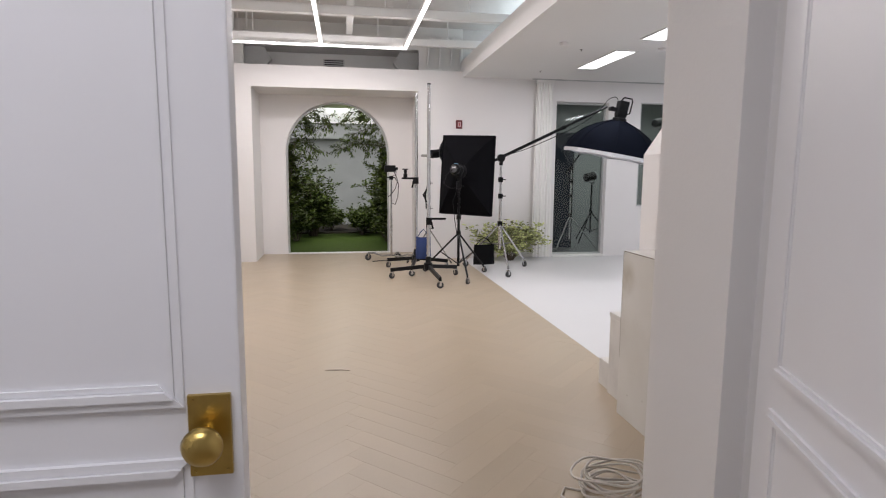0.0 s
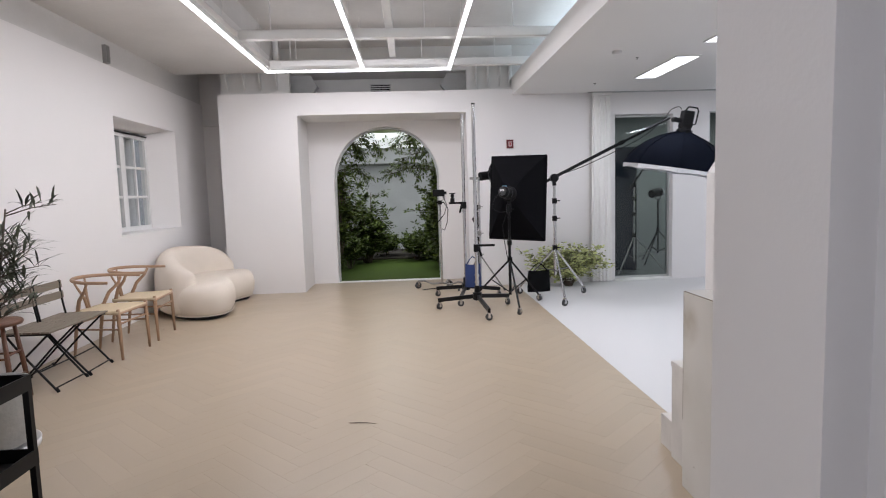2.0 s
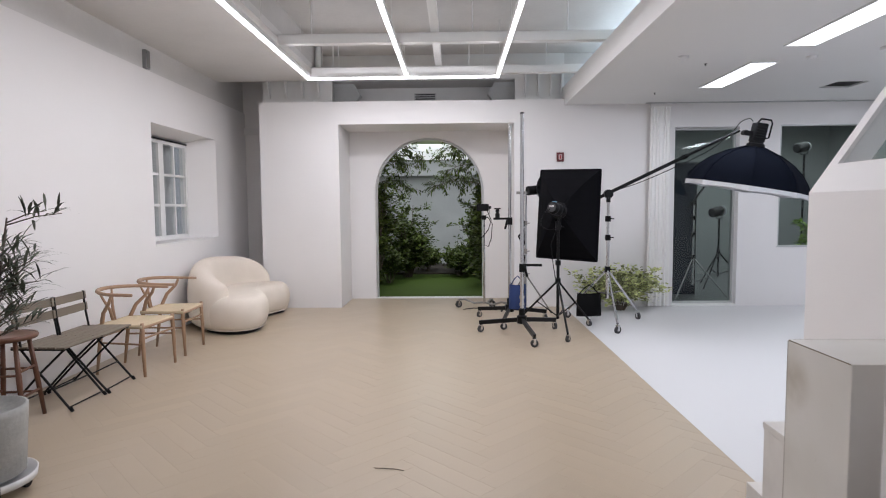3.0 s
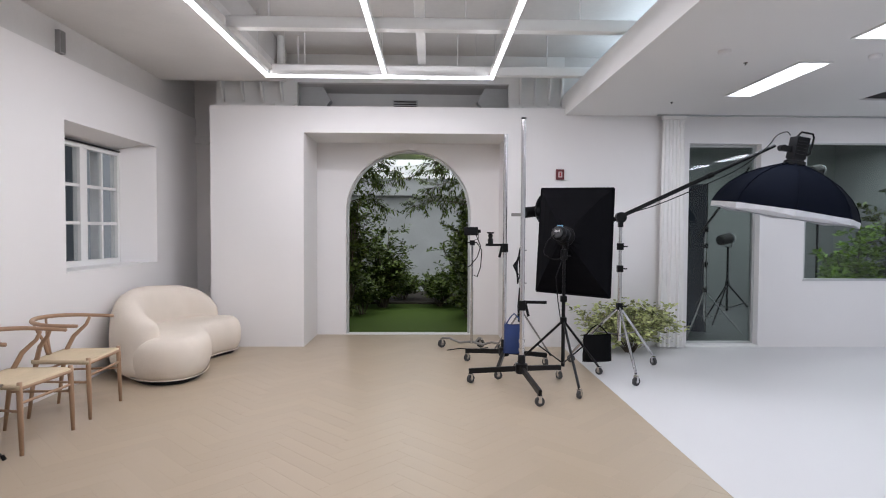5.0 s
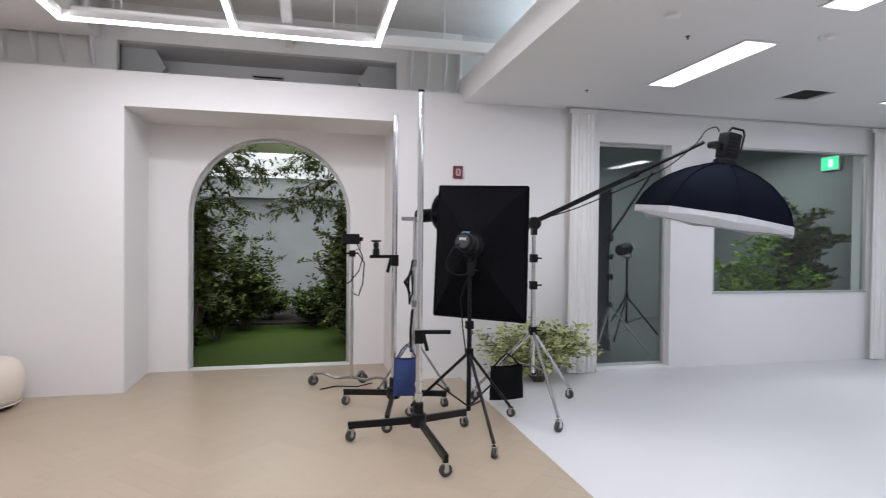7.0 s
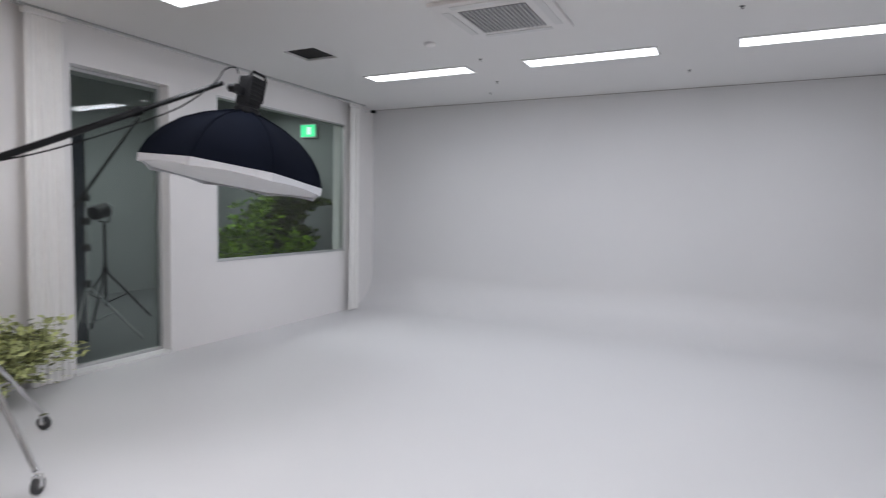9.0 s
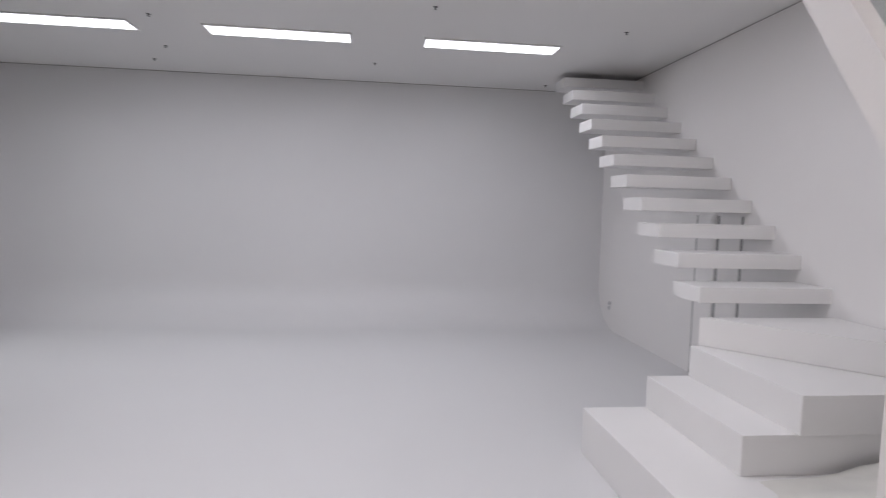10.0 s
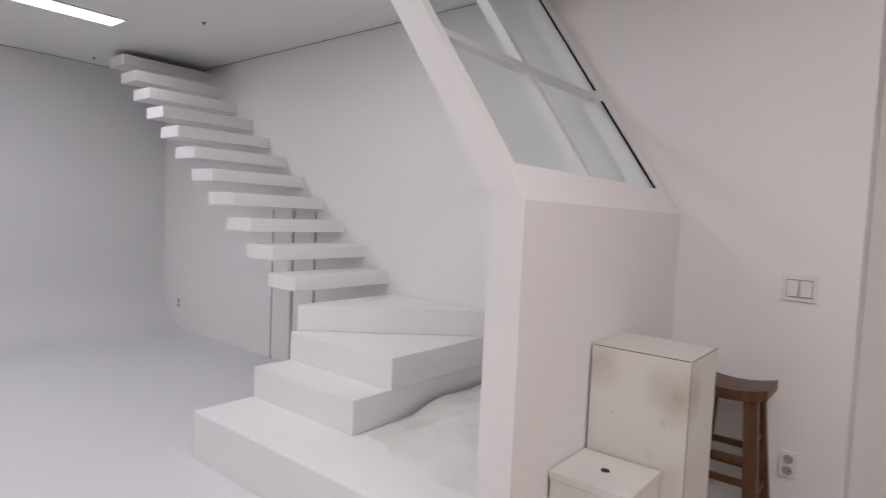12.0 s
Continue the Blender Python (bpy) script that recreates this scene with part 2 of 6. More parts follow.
# block with the niche, and the wall that it runs into
structure("wall_block", boxes(
    (-2.37, MAIN, -0.2, -1.242, 10.3, TOP), (-1.242, MAIN, 2.62, 1.248, NICHE, TOP), (1.248, MAIN, -0.2, 1.96, 10.3, TOP)), WALL,
    "white plastered wall block with a rectangular niche", "wall")
structure("wall_studio", boxes(
    (1.96, MAIN, -0.2, 3.50, 9.46, SOFFIT), (3.50, MAIN, 2.53, 4.40, 9.46, SOFFIT), (4.40, MAIN, -0.2, 4.96, 9.46, SOFFIT),
    (4.96, MAIN, -0.2, 7.16, 9.46, 0.84), (4.96, MAIN, 2.55, 7.16, 9.46, SOFFIT), (7.16, MAIN, -0.2, RIGHT + 0.2, 9.46, SOFFIT),
    (3.50, MAIN, -0.2, 4.40, 9.46, 0.02)), WALL, "white wall with a glazed door and a long window", "wall")


def arch_wall():
    bm = bmesh.new()
    x0, x1, spring, r, cx = -0.852, 0.858, 1.675, 0.855, 0.003
    y0, y1 = NICHE, 10.24
    bm_box(bm, -1.242, y0, -0.2, x0, y1, 2.62)
    bm_box(bm, x1, y0, -0.2, 1.248, y1, 2.62)
    n = 32
    arc = [(cx + r * math.cos(math.pi * k / n), spring + r * math.sin(math.pi * k / n)) for k in range(n + 1)]
    for (xa, za), (xb, zb) in zip(arc, arc[1:]):
        bm_prism(bm, [(xa, za), (xa, 2.62), (xb, 2.62), (xb, zb)], y0, y1, "y")
    bmesh.ops.remove_doubles(bm, verts=bm.verts, dist=1e-4)
    return bm


structure("wall_arch", arch_wall(), WALL, "white niche wall with a round-arched opening", "wall")


def arch_trim():
    bm = bmesh.new()
    n = 40
    pts = [(0.86, 0.0), (0.86, 0.8)] + [(0.003 + 0.855 * math.cos(math.pi * k / n), 1.675 + 0.855 * math.sin(math.pi * k / n)) for k in range(n + 1)] + [(-0.854, 0.8), (-0.854, 0.0)]
    for (xa, za), (xb, zb) in zip(pts, pts[1:]):
        ia, ib = [(0.003 + (x - 0.003) * 0.965, 1.675 + (z - 1.675) * 0.965 if z > 1.675 else z) for x, z in ((xa, za), (xb, zb))]
        bm_prism(bm, [(xa, za), (xb, zb), ib, ia], 10.205, 10.245, "y")
    return bm


structure("arch_trim", arch_trim(), GREY_TRIM, "slim grey metal frame lining the arch", "trim")
structure("arch_sill", boxes((-0.852, NICHE, -0.2, 0.858, 10.26, 0.004)), WHITE_TRIM, "pale threshold under the arch", "trim")

# stair wall, entrance wall and hall
structure("wall_stair", boxes((1.21, 1.63, -0.2, 8.06, STAIR_WALL, 5.2)), WALL, "white plastered wall beside the staircase", "wall")
structure("wall_entrance", boxes((0.95, 1.33, -0.2, 1.21, 1.63, SLAB_Z), (-3.45, 1.33, -0.2, -0.97, 1.63, SLAB_Z), (-0.97, 1.33, 2.75, 0.95, 1.63, SLAB_Z)), WALL,
          "white wall with the entrance opening", "wall")
structure("wall_hall", boxes((1.02, -2.2, -0.2, 1.2, 1.33, 2.75), (-1.17, -2.2, -0.2, -0.97, 1.33, 2.75), (-1.17, -2.4, -0.2, 1.2, -2.2, 2.75)), WALL, "white walls of the small entrance hall", "wall")
structure("ceiling_hall", boxes((-1.17, -2.4, 2.75, 1.2, 1.33, 2.9)), CEIL, "plain white hall ceiling", "ceiling")
structure("wall_far", boxes((RIGHT + 0.2, 1.63, -0.2, RIGHT + 0.3, 9.46, 5.2)), WALL, "white wall", "wall")


# ceilings
def soffit():
    bm = bmesh.new()
    kx0, kx1, ky0, ky1 = 4.87, 5.23, 7.94, 8.30          # open hatch
    z0, z1 = SOFFIT, SOFFIT + 0.15
    for row in ((EDGE, 1.63, 8.06, ky0), (EDGE, ky0, kx0, ky1), (kx1, ky0, 8.06, ky1), (EDGE, ky1, 8.06, 9.46)):
        bm_box(bm, row[0], row[1], z0, row[2], row[3], z1)
    bm_box(bm, EDGE, 1.63, z1, EDGE + 0.10, 9.46, 3.12)
    return bm


structure("ceiling_soffit", soffit(), CEIL, "flat white lowered ceiling with an upright fascia", "ceiling")
structure("ceiling_slab", boxes((-3.45, 1.33, SLAB_Z, 4.6, 11.1, SLAB_Z + 0.2), (-1.56, 1.63, 3.33, -1.46, 9.34, SLAB_Z)), SLAB, "grey painted concrete slab above open beams", "ceiling")
structure("ceiling_side", boxes((LEFT - 0.02, 1.63, 3.25, -1.46, 9.34, 3.33)), GREY_PLASTER, "lowered grey ceiling strip with tiny fixings", "ceiling")
structure("wall_plenum_side", boxes((4.5, 1.63, 3.0, 4.6, 9.5, SLAB_Z), (1.96, 9.46, 3.0, 4.5, 9.56, SLAB_Z)), SLAB, "closed end of the space above the lowered ceiling", "wall")
structure("ceiling_upper", boxes((EDGE, 1.63, 5.2, 8.2, 9.5, 5.3)), CEIL, "plain ceiling of the upper floor", "ceiling")
# a black box fills the opening in place of its natural darkness
structure("hatch", boxes((4.865, 7.935, SOFFIT + 0.02, 5.235, 8.305, 3.30)), HATCH_DARKNESS, "open ceiling hatch, its darkness set in as a black box", "hatch")

# the shadow line under the ceiling, painted as a thin grey strip
structure("shadow_gap", boxes((2.16, STAIR_WALL - 0.01, SOFFIT - 0.007, RIGHT - 0.003, STAIR_WALL + 0.003, SOFFIT - 0.001), (RIGHT - 0.003, STAIR_WALL, SOFFIT - 0.007, RIGHT + 0.01, MAIN, SOFFIT - 0.001)),
          surface("shadow_line_grey", (0.34, 0.33, 0.32), 0.8), "thin grey strip coloured as the shadow line under the lowered ceiling", "trim")

# open steelwork over the oak floor
for yb in (3.0, 4.4, 5.82, 7.24, 8.67):
    bm = bmesh.new()
    bm_box(bm, -1.45, yb - 0.05, 3.165, 2.20, yb + 0.05, 3.255, bevel=0.008)
    bm_box(bm, -1.45, yb - 0.012, 3.255, 2.20, yb + 0.012, 3.275)
    for xk in (-1.1, 0.6, 1.6):
        bm_rod(bm, (xk, yb, 3.25), (xk, yb, SLAB_Z), 0.008, seg=6)
    tagged(new("ceiling_beam", mesh_of("ceiling_beam", bm, STEEL_WHITE)), "white painted steel beam under the open ceiling", "beam", "ceiling beams", "structure")
structure("ceiling_joist", boxes((0.155, 1.7, 3.30, 0.245, 9.4, 3.39), bevel=0.02), STEEL_WHITE, "white painted pipe running along the ceiling", "joist")
bm = bmesh.new()
bm_rod(bm, (-1.40, 8.80, 3.25), (-1.40, 8.80, SLAB_Z), 0.036, seg=14)
bm_rod(bm, (-1.20, 8.80, 3.25), (-1.20, 8.80, SLAB_Z), 0.012, seg=8)
structure("ceiling_pipe", bm, STEEL_WHITE, "white painted upright pipes above the end beam", "pipe")
HEAD_Z = 3.27
bm = bmesh.new()
bm_box(bm, -2.36, 9.45, 2.945, -1.36, 9.53, SLAB_Z)
bm_box(bm, 1.28, 9.45, 2.945, 1.98, 9.53, SLAB_Z)
bm_box(bm, -1.36, 9.447, HEAD_Z, 1.28, 9.53, SLAB_Z)
for xr in (-2.26, -2.02, -1.78, -1.54, 1.42, 1.60, 1.78, 1.93):
    bm_prism(bm, [(9.45, 3.02), (9.425, 3.02), (9.375, 3.10), (9.325, 3.20), (9.305, 3.30), (9.285, 3.44), (9.45, 3.44)], xr - 0.009, xr + 0.009, "x")
for xr in (1.46, 1.66, 1.88, -1.66, -1.40):
    bm_rod(bm, (xr, 9.43, 3.0), (xr, 9.452, 3.0), 0.020, seg=10)
structure("edge_beam", bm, STEEL_WHITE, "white steel edge beam with upright stiffener plates", "beam")
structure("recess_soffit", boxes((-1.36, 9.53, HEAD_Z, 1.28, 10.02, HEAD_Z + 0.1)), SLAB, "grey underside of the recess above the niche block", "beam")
bm = bmesh.new()
bm_prism(bm, [(-1.38, 2.95), (-1.10, 2.95), (-0.98, 3.10), (-1.08, HEAD_Z), (-1.38, HEAD_Z)], 9.66, 9.80, "y")
bm_prism(bm, [(1.30, 2.95), (1.02, 2.95), (0.90, 3.10), (1.00, HEAD_Z), (1.30, HEAD_Z)], 9.66, 9.80, "y")
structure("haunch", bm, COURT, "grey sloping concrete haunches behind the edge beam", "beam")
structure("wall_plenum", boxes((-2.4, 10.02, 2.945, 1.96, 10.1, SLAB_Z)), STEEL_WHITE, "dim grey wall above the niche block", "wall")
structure("block_lid", boxes((-2.37, MAIN + 0.1, TOP - 0.03, 1.96, 10.3, TOP - 0.006)), WALL, "flat top of the niche block", "wall")

v_ = tagged(new("plenum_vent"), "small dark ventilation grille above the niche block", "vent", "", "structure")
v_.location = (-0.04, 10.02, 3.10)
part("vent_frame", boxes((-0.17, -0.012, -0.09, 0.17, 0.002, 0.09), bevel=0.003), GREY_TRIM, v_)
for k in range(5):
    part("vent_slat", boxes((-0.15, -0.02, -0.072 + k * 0.032, 0.15, -0.011, -0.056 + k * 0.032)), BLACK_METAL, v_)

# planted court behind
structure("court_wall", boxes((-3.2, 15.5, -0.2, 3.0, 15.7, 4.2), (-3.4, 10.5, -0.2, -3.2, 15.7, 4.2), (2.72, 9.46, -0.2, 2.84, 15.7, 4.2)), COURT,
          "rough grey plastered walls of the planted court", "wall")
structure("court_beam", boxes((-3.2, 15.2, 2.22, 2.72, 15.5, 2.60)), COURT, "grey downstand beam at the back of the court", "beam")
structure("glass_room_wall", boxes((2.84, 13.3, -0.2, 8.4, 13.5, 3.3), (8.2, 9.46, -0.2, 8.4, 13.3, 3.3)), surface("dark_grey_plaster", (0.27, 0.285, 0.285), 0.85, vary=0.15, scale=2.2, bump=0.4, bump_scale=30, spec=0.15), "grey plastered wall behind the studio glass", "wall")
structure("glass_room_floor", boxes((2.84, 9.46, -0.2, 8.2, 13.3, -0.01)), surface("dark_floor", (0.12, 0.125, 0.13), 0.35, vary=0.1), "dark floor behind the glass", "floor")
structure("court_ceiling", boxes((-3.2, 10.24, 2.62, 2.72, 15.7, 2.72), (2.84, 9.46, 3.3, 8.4, 13.5, 3.4)), CEIL, "pale ceiling over the planted court", "ceiling")
structure("court_lawn", boxes((-3.2, 10.26, -0.2, 2.72, 13.4, 0.0)), GRASS, "bright green lawn in the court", "ground")
structure("court_soil", boxes((-3.2, 13.4, -0.2, 2.72, 15.5, 0.03)), surface("soil", (0.05, 0.04, 0.03), 0.9, vary=0.3, bump=0.8, bump_scale=40), "dark planting bed behind the lawn", "ground")
structure("skylight", boxes((-2.2, 11.9, 2.60, 2.2, 15.1, 2.615)), glow("skylight_diffuser", (0.97, 1.0, 0.98), 1.1), "bright luminous ceiling panel in the court", "skylight")


# ---- fixed things of the room ----
def door_leaf(name, label, m, width, height=2.55, knob=True, rail=1.04):
    """A panelled leaf: hinge at the local origin, along +x, thickness along +y; room side at -y."""
    d = thing(name, label, "door", "entrance doors", m)
    bm = boxes((0, 0, 0.008, width, 0.042, height), bevel=0.003)
    part("leaf", bm, DOOR_PAINT, d)

    def moulding(x0, z0, x1, z1):
        """A stepped frame with mitred corners, each step lower towards the panel."""
        b = bmesh.new()
        for e, f, h in ((0.0, 0.011, 0.007), (0.0115, 0.021, 0.012), (0.0215, 0.029, 0.005)):
            for (ax, az, bx, bz, cx, cz, dx, dz) in (
                    (x0 + e, z1 - e, x1 - e, z1 - e, x1 - f, z1 - f, x0 + f, z1 - f), (x0 + e, z0 + e, x1 - e, z0 + e, x1 - f, z0 + f, x0 + f, z0 + f),
                    (x0 + e, z0 + e, x0 + e, z1 - e, x0 + f, z1 - f, x0 + f, z0 + f), (x1 - e, z0 + e, x1 - e, z1 - e, x1 - f, z1 - f, x1 - f, z0 + f)):
                bm_prism(b, [(ax, az), (bx, bz), (cx, cz), (dx, dz)], -h * (1.0 if az == bz else 0.3), 0.002, "y")
        part("panel_moulding", b, DOOR_PAINT, d)
    moulding(0.085, rail, width - 0.068, height - 0.12)
    moulding(0.085, 0.14, width - 0.062, rail - 0.069)
    if knob:
        plate = part("backplate", boxes((width - 0.064, -0.006, 0.965, width - 0.012, 0.001, 1.072), bevel=0.001), BRASS, d, "aged brass backplate")
        for xx, zz in ((-0.0585, 0.971), (-0.0585, 1.066), (-0.0175, 0.971), (-0.0175, 1.066)):
            b = bmesh.new()
            bm_rod(b, (width + xx, -0.008, zz), (width + xx, -0.004, zz), 0.0026)
            part("screw", b, BRASS, plate)
        b = bmesh.new()
        bm_lathe(b, [(0.011, 0.0), (0.009, 0.010), (0.009, 0.016), (0.018, 0.020), (0.0235, 0.026), (0.025, 0.033), (0.021, 0.041), (0.012, 0.046), (0.0, 0.047)], 28,
                 pose(width - 0.041, -0.005, 1.018, 90, 0, 0))
        part("knob", b, BRASS, d, "round polished brass knob", True)
    return d


door_leaf("entrance_door", "white panelled door leaf with a brass knob", pose(-0.965, 0.915, 0), 0.926, rail=1.058)
door_leaf("entrance_door", "white panelled door leaf standing open against the wall", pose(0.975, 1.25, 0, 0, 0, -109), 0.885, knob=False, rail=0.95)


def wall_window():
    w = tagged(new("window_1"), "white sliding window with small panes in a deep reveal", "window", "", "structure")
    fx = -3.25
    y0, y1, z0, z1 = 7.41, 8.86, 1.05, 2.32
    part("window_frame", boxes((fx - 0.08, y0, z0, fx, y1, z0 + 0.06), (fx - 0.08, y0, z1 - 0.06, fx, y1, z1), (fx - 0.08, y0, z0 + 0.06, fx, y0 + 0.05, z1 - 0.06),
                               (fx - 0.08, y1 - 0.04, z0 + 0.06, fx, y1, z1 - 0.06), (fx - 0.08, 8.13, z0 + 0.06, fx - 0.004, 8.25, z1 - 0.06), bevel=0.004), WHITE_TRIM, w)
    for a, b in ((y0 + 0.05, 8.13), (8.25, y1 - 0.04)):
        mid = (a + b) / 2
        part("glazing_bar", boxes((fx - 0.05, mid - 0.016, z0 + 0.06, fx - 0.012, mid + 0.016, z1 - 0.06), bevel=0.003), WHITE_TRIM, w)
        for k in (1, 2):
            zz = z0 + 0.06 + k * (z1 - z0 - 0.12) / 3
            part("glazing_bar", boxes((fx - 0.048, a, zz - 0.016, fx - 0.014, b, zz + 0.016), bevel=0.003), WHITE_TRIM, w)
        for i, (p, q) in enumerate(((a, mid), (mid, b))):
            for k in range(3):
                zz = z0 + 0.06 + k * (z1 - z0 - 0.12) / 3
                g = part("pane", boxes((fx - 0.034, p + 0.01, zz, fx - 0.030, q - 0.01, zz + (z1 - z0 - 0.12) / 3)), GLASS, w)
                g.visible_shadow = False
    b = bmesh.new()
    bm_prism(b, [(LEFT - 0.002, 9.12), (fx - 0.08, 9.12), (fx - 0.08, 8.862), (fx + 0.002, 8.862)], 1.04, 2.41, "z")
    part("reveal", b, WALL, w)
    b = boxes((fx - 0.09, 7.40, 2.322, LEFT - 0.003, 8.862, 2.41))
    for v in b.verts:
        if v.co.x > -3.0 and v.co.z < 2.35:
            v.co.z = 2.405
    part("lintel", b, WALL, w)
    part("blind_track", boxes((fx + 0.002, 7.42, 2.300, fx + 0.02, 8.85, 2.316)), BLACK_METAL, w, "dark blind track along the window head")
    part("window_sill", boxes((fx - 0.1, 7.40, 1.028, LEFT + 0.004, 9.11, 1.05), bevel=0.004), WHITE_TRIM, w)


wall_window()
structure("backdrop", boxes((-5.4, 5.5, -0.2, -5.3, 11.5, 4.5)), surface("facade_outside", (0.20, 0.24, 0.27), 0.7, vary=0.35, scale=1.2), "dim blue-grey facade outside the window", "backdrop")
c = thing("window_curtain", "pale curtain hanging outside the panes of the window", "curtain")
for ya, yb in ((7.55, 7.95), (8.58, 8.80)):
    bm = bmesh.new()
    n = 24
    rows = [[bm.verts.new((-3.42 + 0.012 * math.sin(i * 2.1), ya + (yb - ya) * i / n, z)) for i in range(n + 1)] for z in (1.06, 2.30)]
    for i in range(n):
        bm.faces.new((rows[0][i], rows[0][i + 1], rows[1][i + 1], rows[1][i]))
    part("curtain_panel", bm, surface("curtain_cloth_grey", (0.62, 0.62, 0.63), 0.9, vary=0.06, scale=9), c, smooth=True)


def glazing(name, label, x0, x1, z0, z1, kind):
    w = tagged(new(name), label, "door" if kind == "door" else "window", "", "structure")
    y = MAIN + (0.14 if kind == "door" else 0.035)
    t = 0.03 if kind == "door" else 0.02
    rows = [(x0, y - 0.03, z0, x1, y + 0.03, z0 + t), (x0, y - 0.03, z1 - t, x1, y + 0.03, z1), (x0, y - 0.03, z0 + t, x0 + t, y + 0.03, z1 - t), (x1 - t, y - 0.03, z0 + t, x1, y + 0.03, z1 - t)]
    part("frame", boxes(*rows, bevel=0.003), GREY_TRIM, w)
    g = part("pane", boxes((x0 + t, y - 0.004, z0 + t, x1 - t, y + 0.004, z1 - t)), DARK_GLASS, w)
    g.visible_shadow = False
    return w


glazing("door_1", "tall frameless-looking tinted glass door", 3.50, 4.40, 0.02, 2.53, "door")
glazing("window_2", "long fixed window of tinted glass", 4.96, 7.16, 0.84, 2.55, "window")
structure("door_sill", boxes((3.48, MAIN - 0.03, 0.0, 4.42, MAIN + 0.12, 0.024), bevel=0.004), WHITE_TRIM, "white threshold of the glass door", "trim")
structure("window_ledge", boxes((4.95, MAIN - 0.012, 0.835, 7.17, MAIN + 0.11, 0.846), bevel=0.003), GREY_TRIM, "thin grey ledge under the long window", "trim")

CURTAIN = surface("white_curtain_cloth", (0.82, 0.81, 0.79), 0.9, vary=0.04, scale=14, bump=0.2, bump_scale=300)


def curtain(x0, x1, y, folds, seed):
    c = thing("curtain", "floor-length white curtain gathered in soft folds", "curtain", "studio curtains")
    bm = bmesh.new()
    rnd = random.Random(seed)
    n = folds * 8
    ph = rnd.random() * 6
    zs = [0.015 + (2.80 - 0.015) * k / 10 for k in range(11)]
    rows = []
    for z in zs:
        sp = 0.85 + 0.15 * (1 - z / 2.8)
        rows.append([bm.verts.new(((x0 + x1) / 2 + (x1 - x0) * (i / n - 0.5) * sp, y + 0.013 * math.sin(i * math.tau / 8 + ph + 0.25 * math.sin(z * 1.7 + i * 0.1)) * (0.6 + 0.4 * math.sin(i * 0.37 + 1)), z)) for i in range(n + 1)])
    for a, b in zip(rows, rows[1:]):
        for i in range(n):
            bm.faces.new((a[i], a[i + 1], b[i + 1], b[i]))
    part("cloth", bm, CURTAIN, c, smooth=True)
    part("heading", boxes((x0 + 0.012, y - 0.028, 2.795, x1 - 0.012, y + 0.028, 2.838), bevel=0.006), CURTAIN, c)


curtain(3.10, 3.42, 9.16, 6, 3)
curtain(7.12, 7.36, 9.16, 5, 5)
structure("curtain_rail", boxes((3.05, 9.13, 2.838, 7.45, 9.17, 2.852)), GREY_TRIM, "slim ceiling rail for the studio curtains", "rail")

# ceiling lights and fittings
panel = thing("ceiling_light", "recessed white LED panel light, switched on", "ceiling light", "studio ceiling panels", pose(PANELS[0][0], PANELS[0][1], SOFFIT))
part("frame", boxes((-0.145, -0.61, -0.012, -0.128, 0.61, 0.002), (0.128, -0.61, -0.012, 0.145, 0.61, 0.002), (-0.128, -0.61, -0.012, 0.128, -0.594, 0.002), (-0.128, 0.594, -0.012, 0.128, 0.61, 0.002)), WHITE_TRIM, panel)
part("diffuser", boxes((-0.128, -0.594, -0.008, 0.128, 0.594, 0.0)), PANEL_GLOW, panel, "glowing white diffuser")
for px, py in PANELS[1:]:
    copy_thing(panel, pose(px, py, SOFFIT))

for i, lx in enumerate((-1.41, -0.18, 0.945)):
    lamp = thing("linear_lamp", "slim suspended LED line lamp, switched on", "ceiling lamp", "LED lines", pose(lx, LED_END, LED_Z))
    ln_ = LED_END - LED_START
    part("housing", boxes((-0.024, -ln_, 0.0, 0.024, -0.03, 0.05), bevel=0.003), STEEL_WHITE, lamp)
    part("diffuser", boxes((-0.017, -ln_ + 0.01, -0.024, 0.017, -0.03, 0.0)), LED_GLOW, lamp, "glowing diffuser")
    for k in range(4):
        bm = bmesh.new()
        bm_rod(bm, (0, -0.35 - k * 1.42, 0.05), (0, -0.35 - k * 1.42, SLAB_Z - LED_Z), 0.003, seg=6)
        part("hanger", bm, STEEL_WHITE, lamp)
lamp = thing("linear_lamp", "slim suspended LED line lamp across the ends", "ceiling lamp", "LED lines", pose(-0.232, LED_END, LED_Z))
part("housing", boxes((-1.202, -0.024, 0.0, 1.2, 0.024, 0.05), bevel=0.003), STEEL_WHITE, lamp)
part("diffuser", boxes((-1.2, -0.017, -0.024, 1.198, 0.017, 0.0)), LED_GLOW, lamp, "glowing diffuser")
for k in (-1.0, 0.0, 1.0):
    bm = bmesh.new()
    bm_rod(bm, (k, 0, 0.05), (k, 0, SLAB_Z - LED_Z), 0.003, seg=6)
    part("hanger", bm, STEEL_WHITE, lamp)


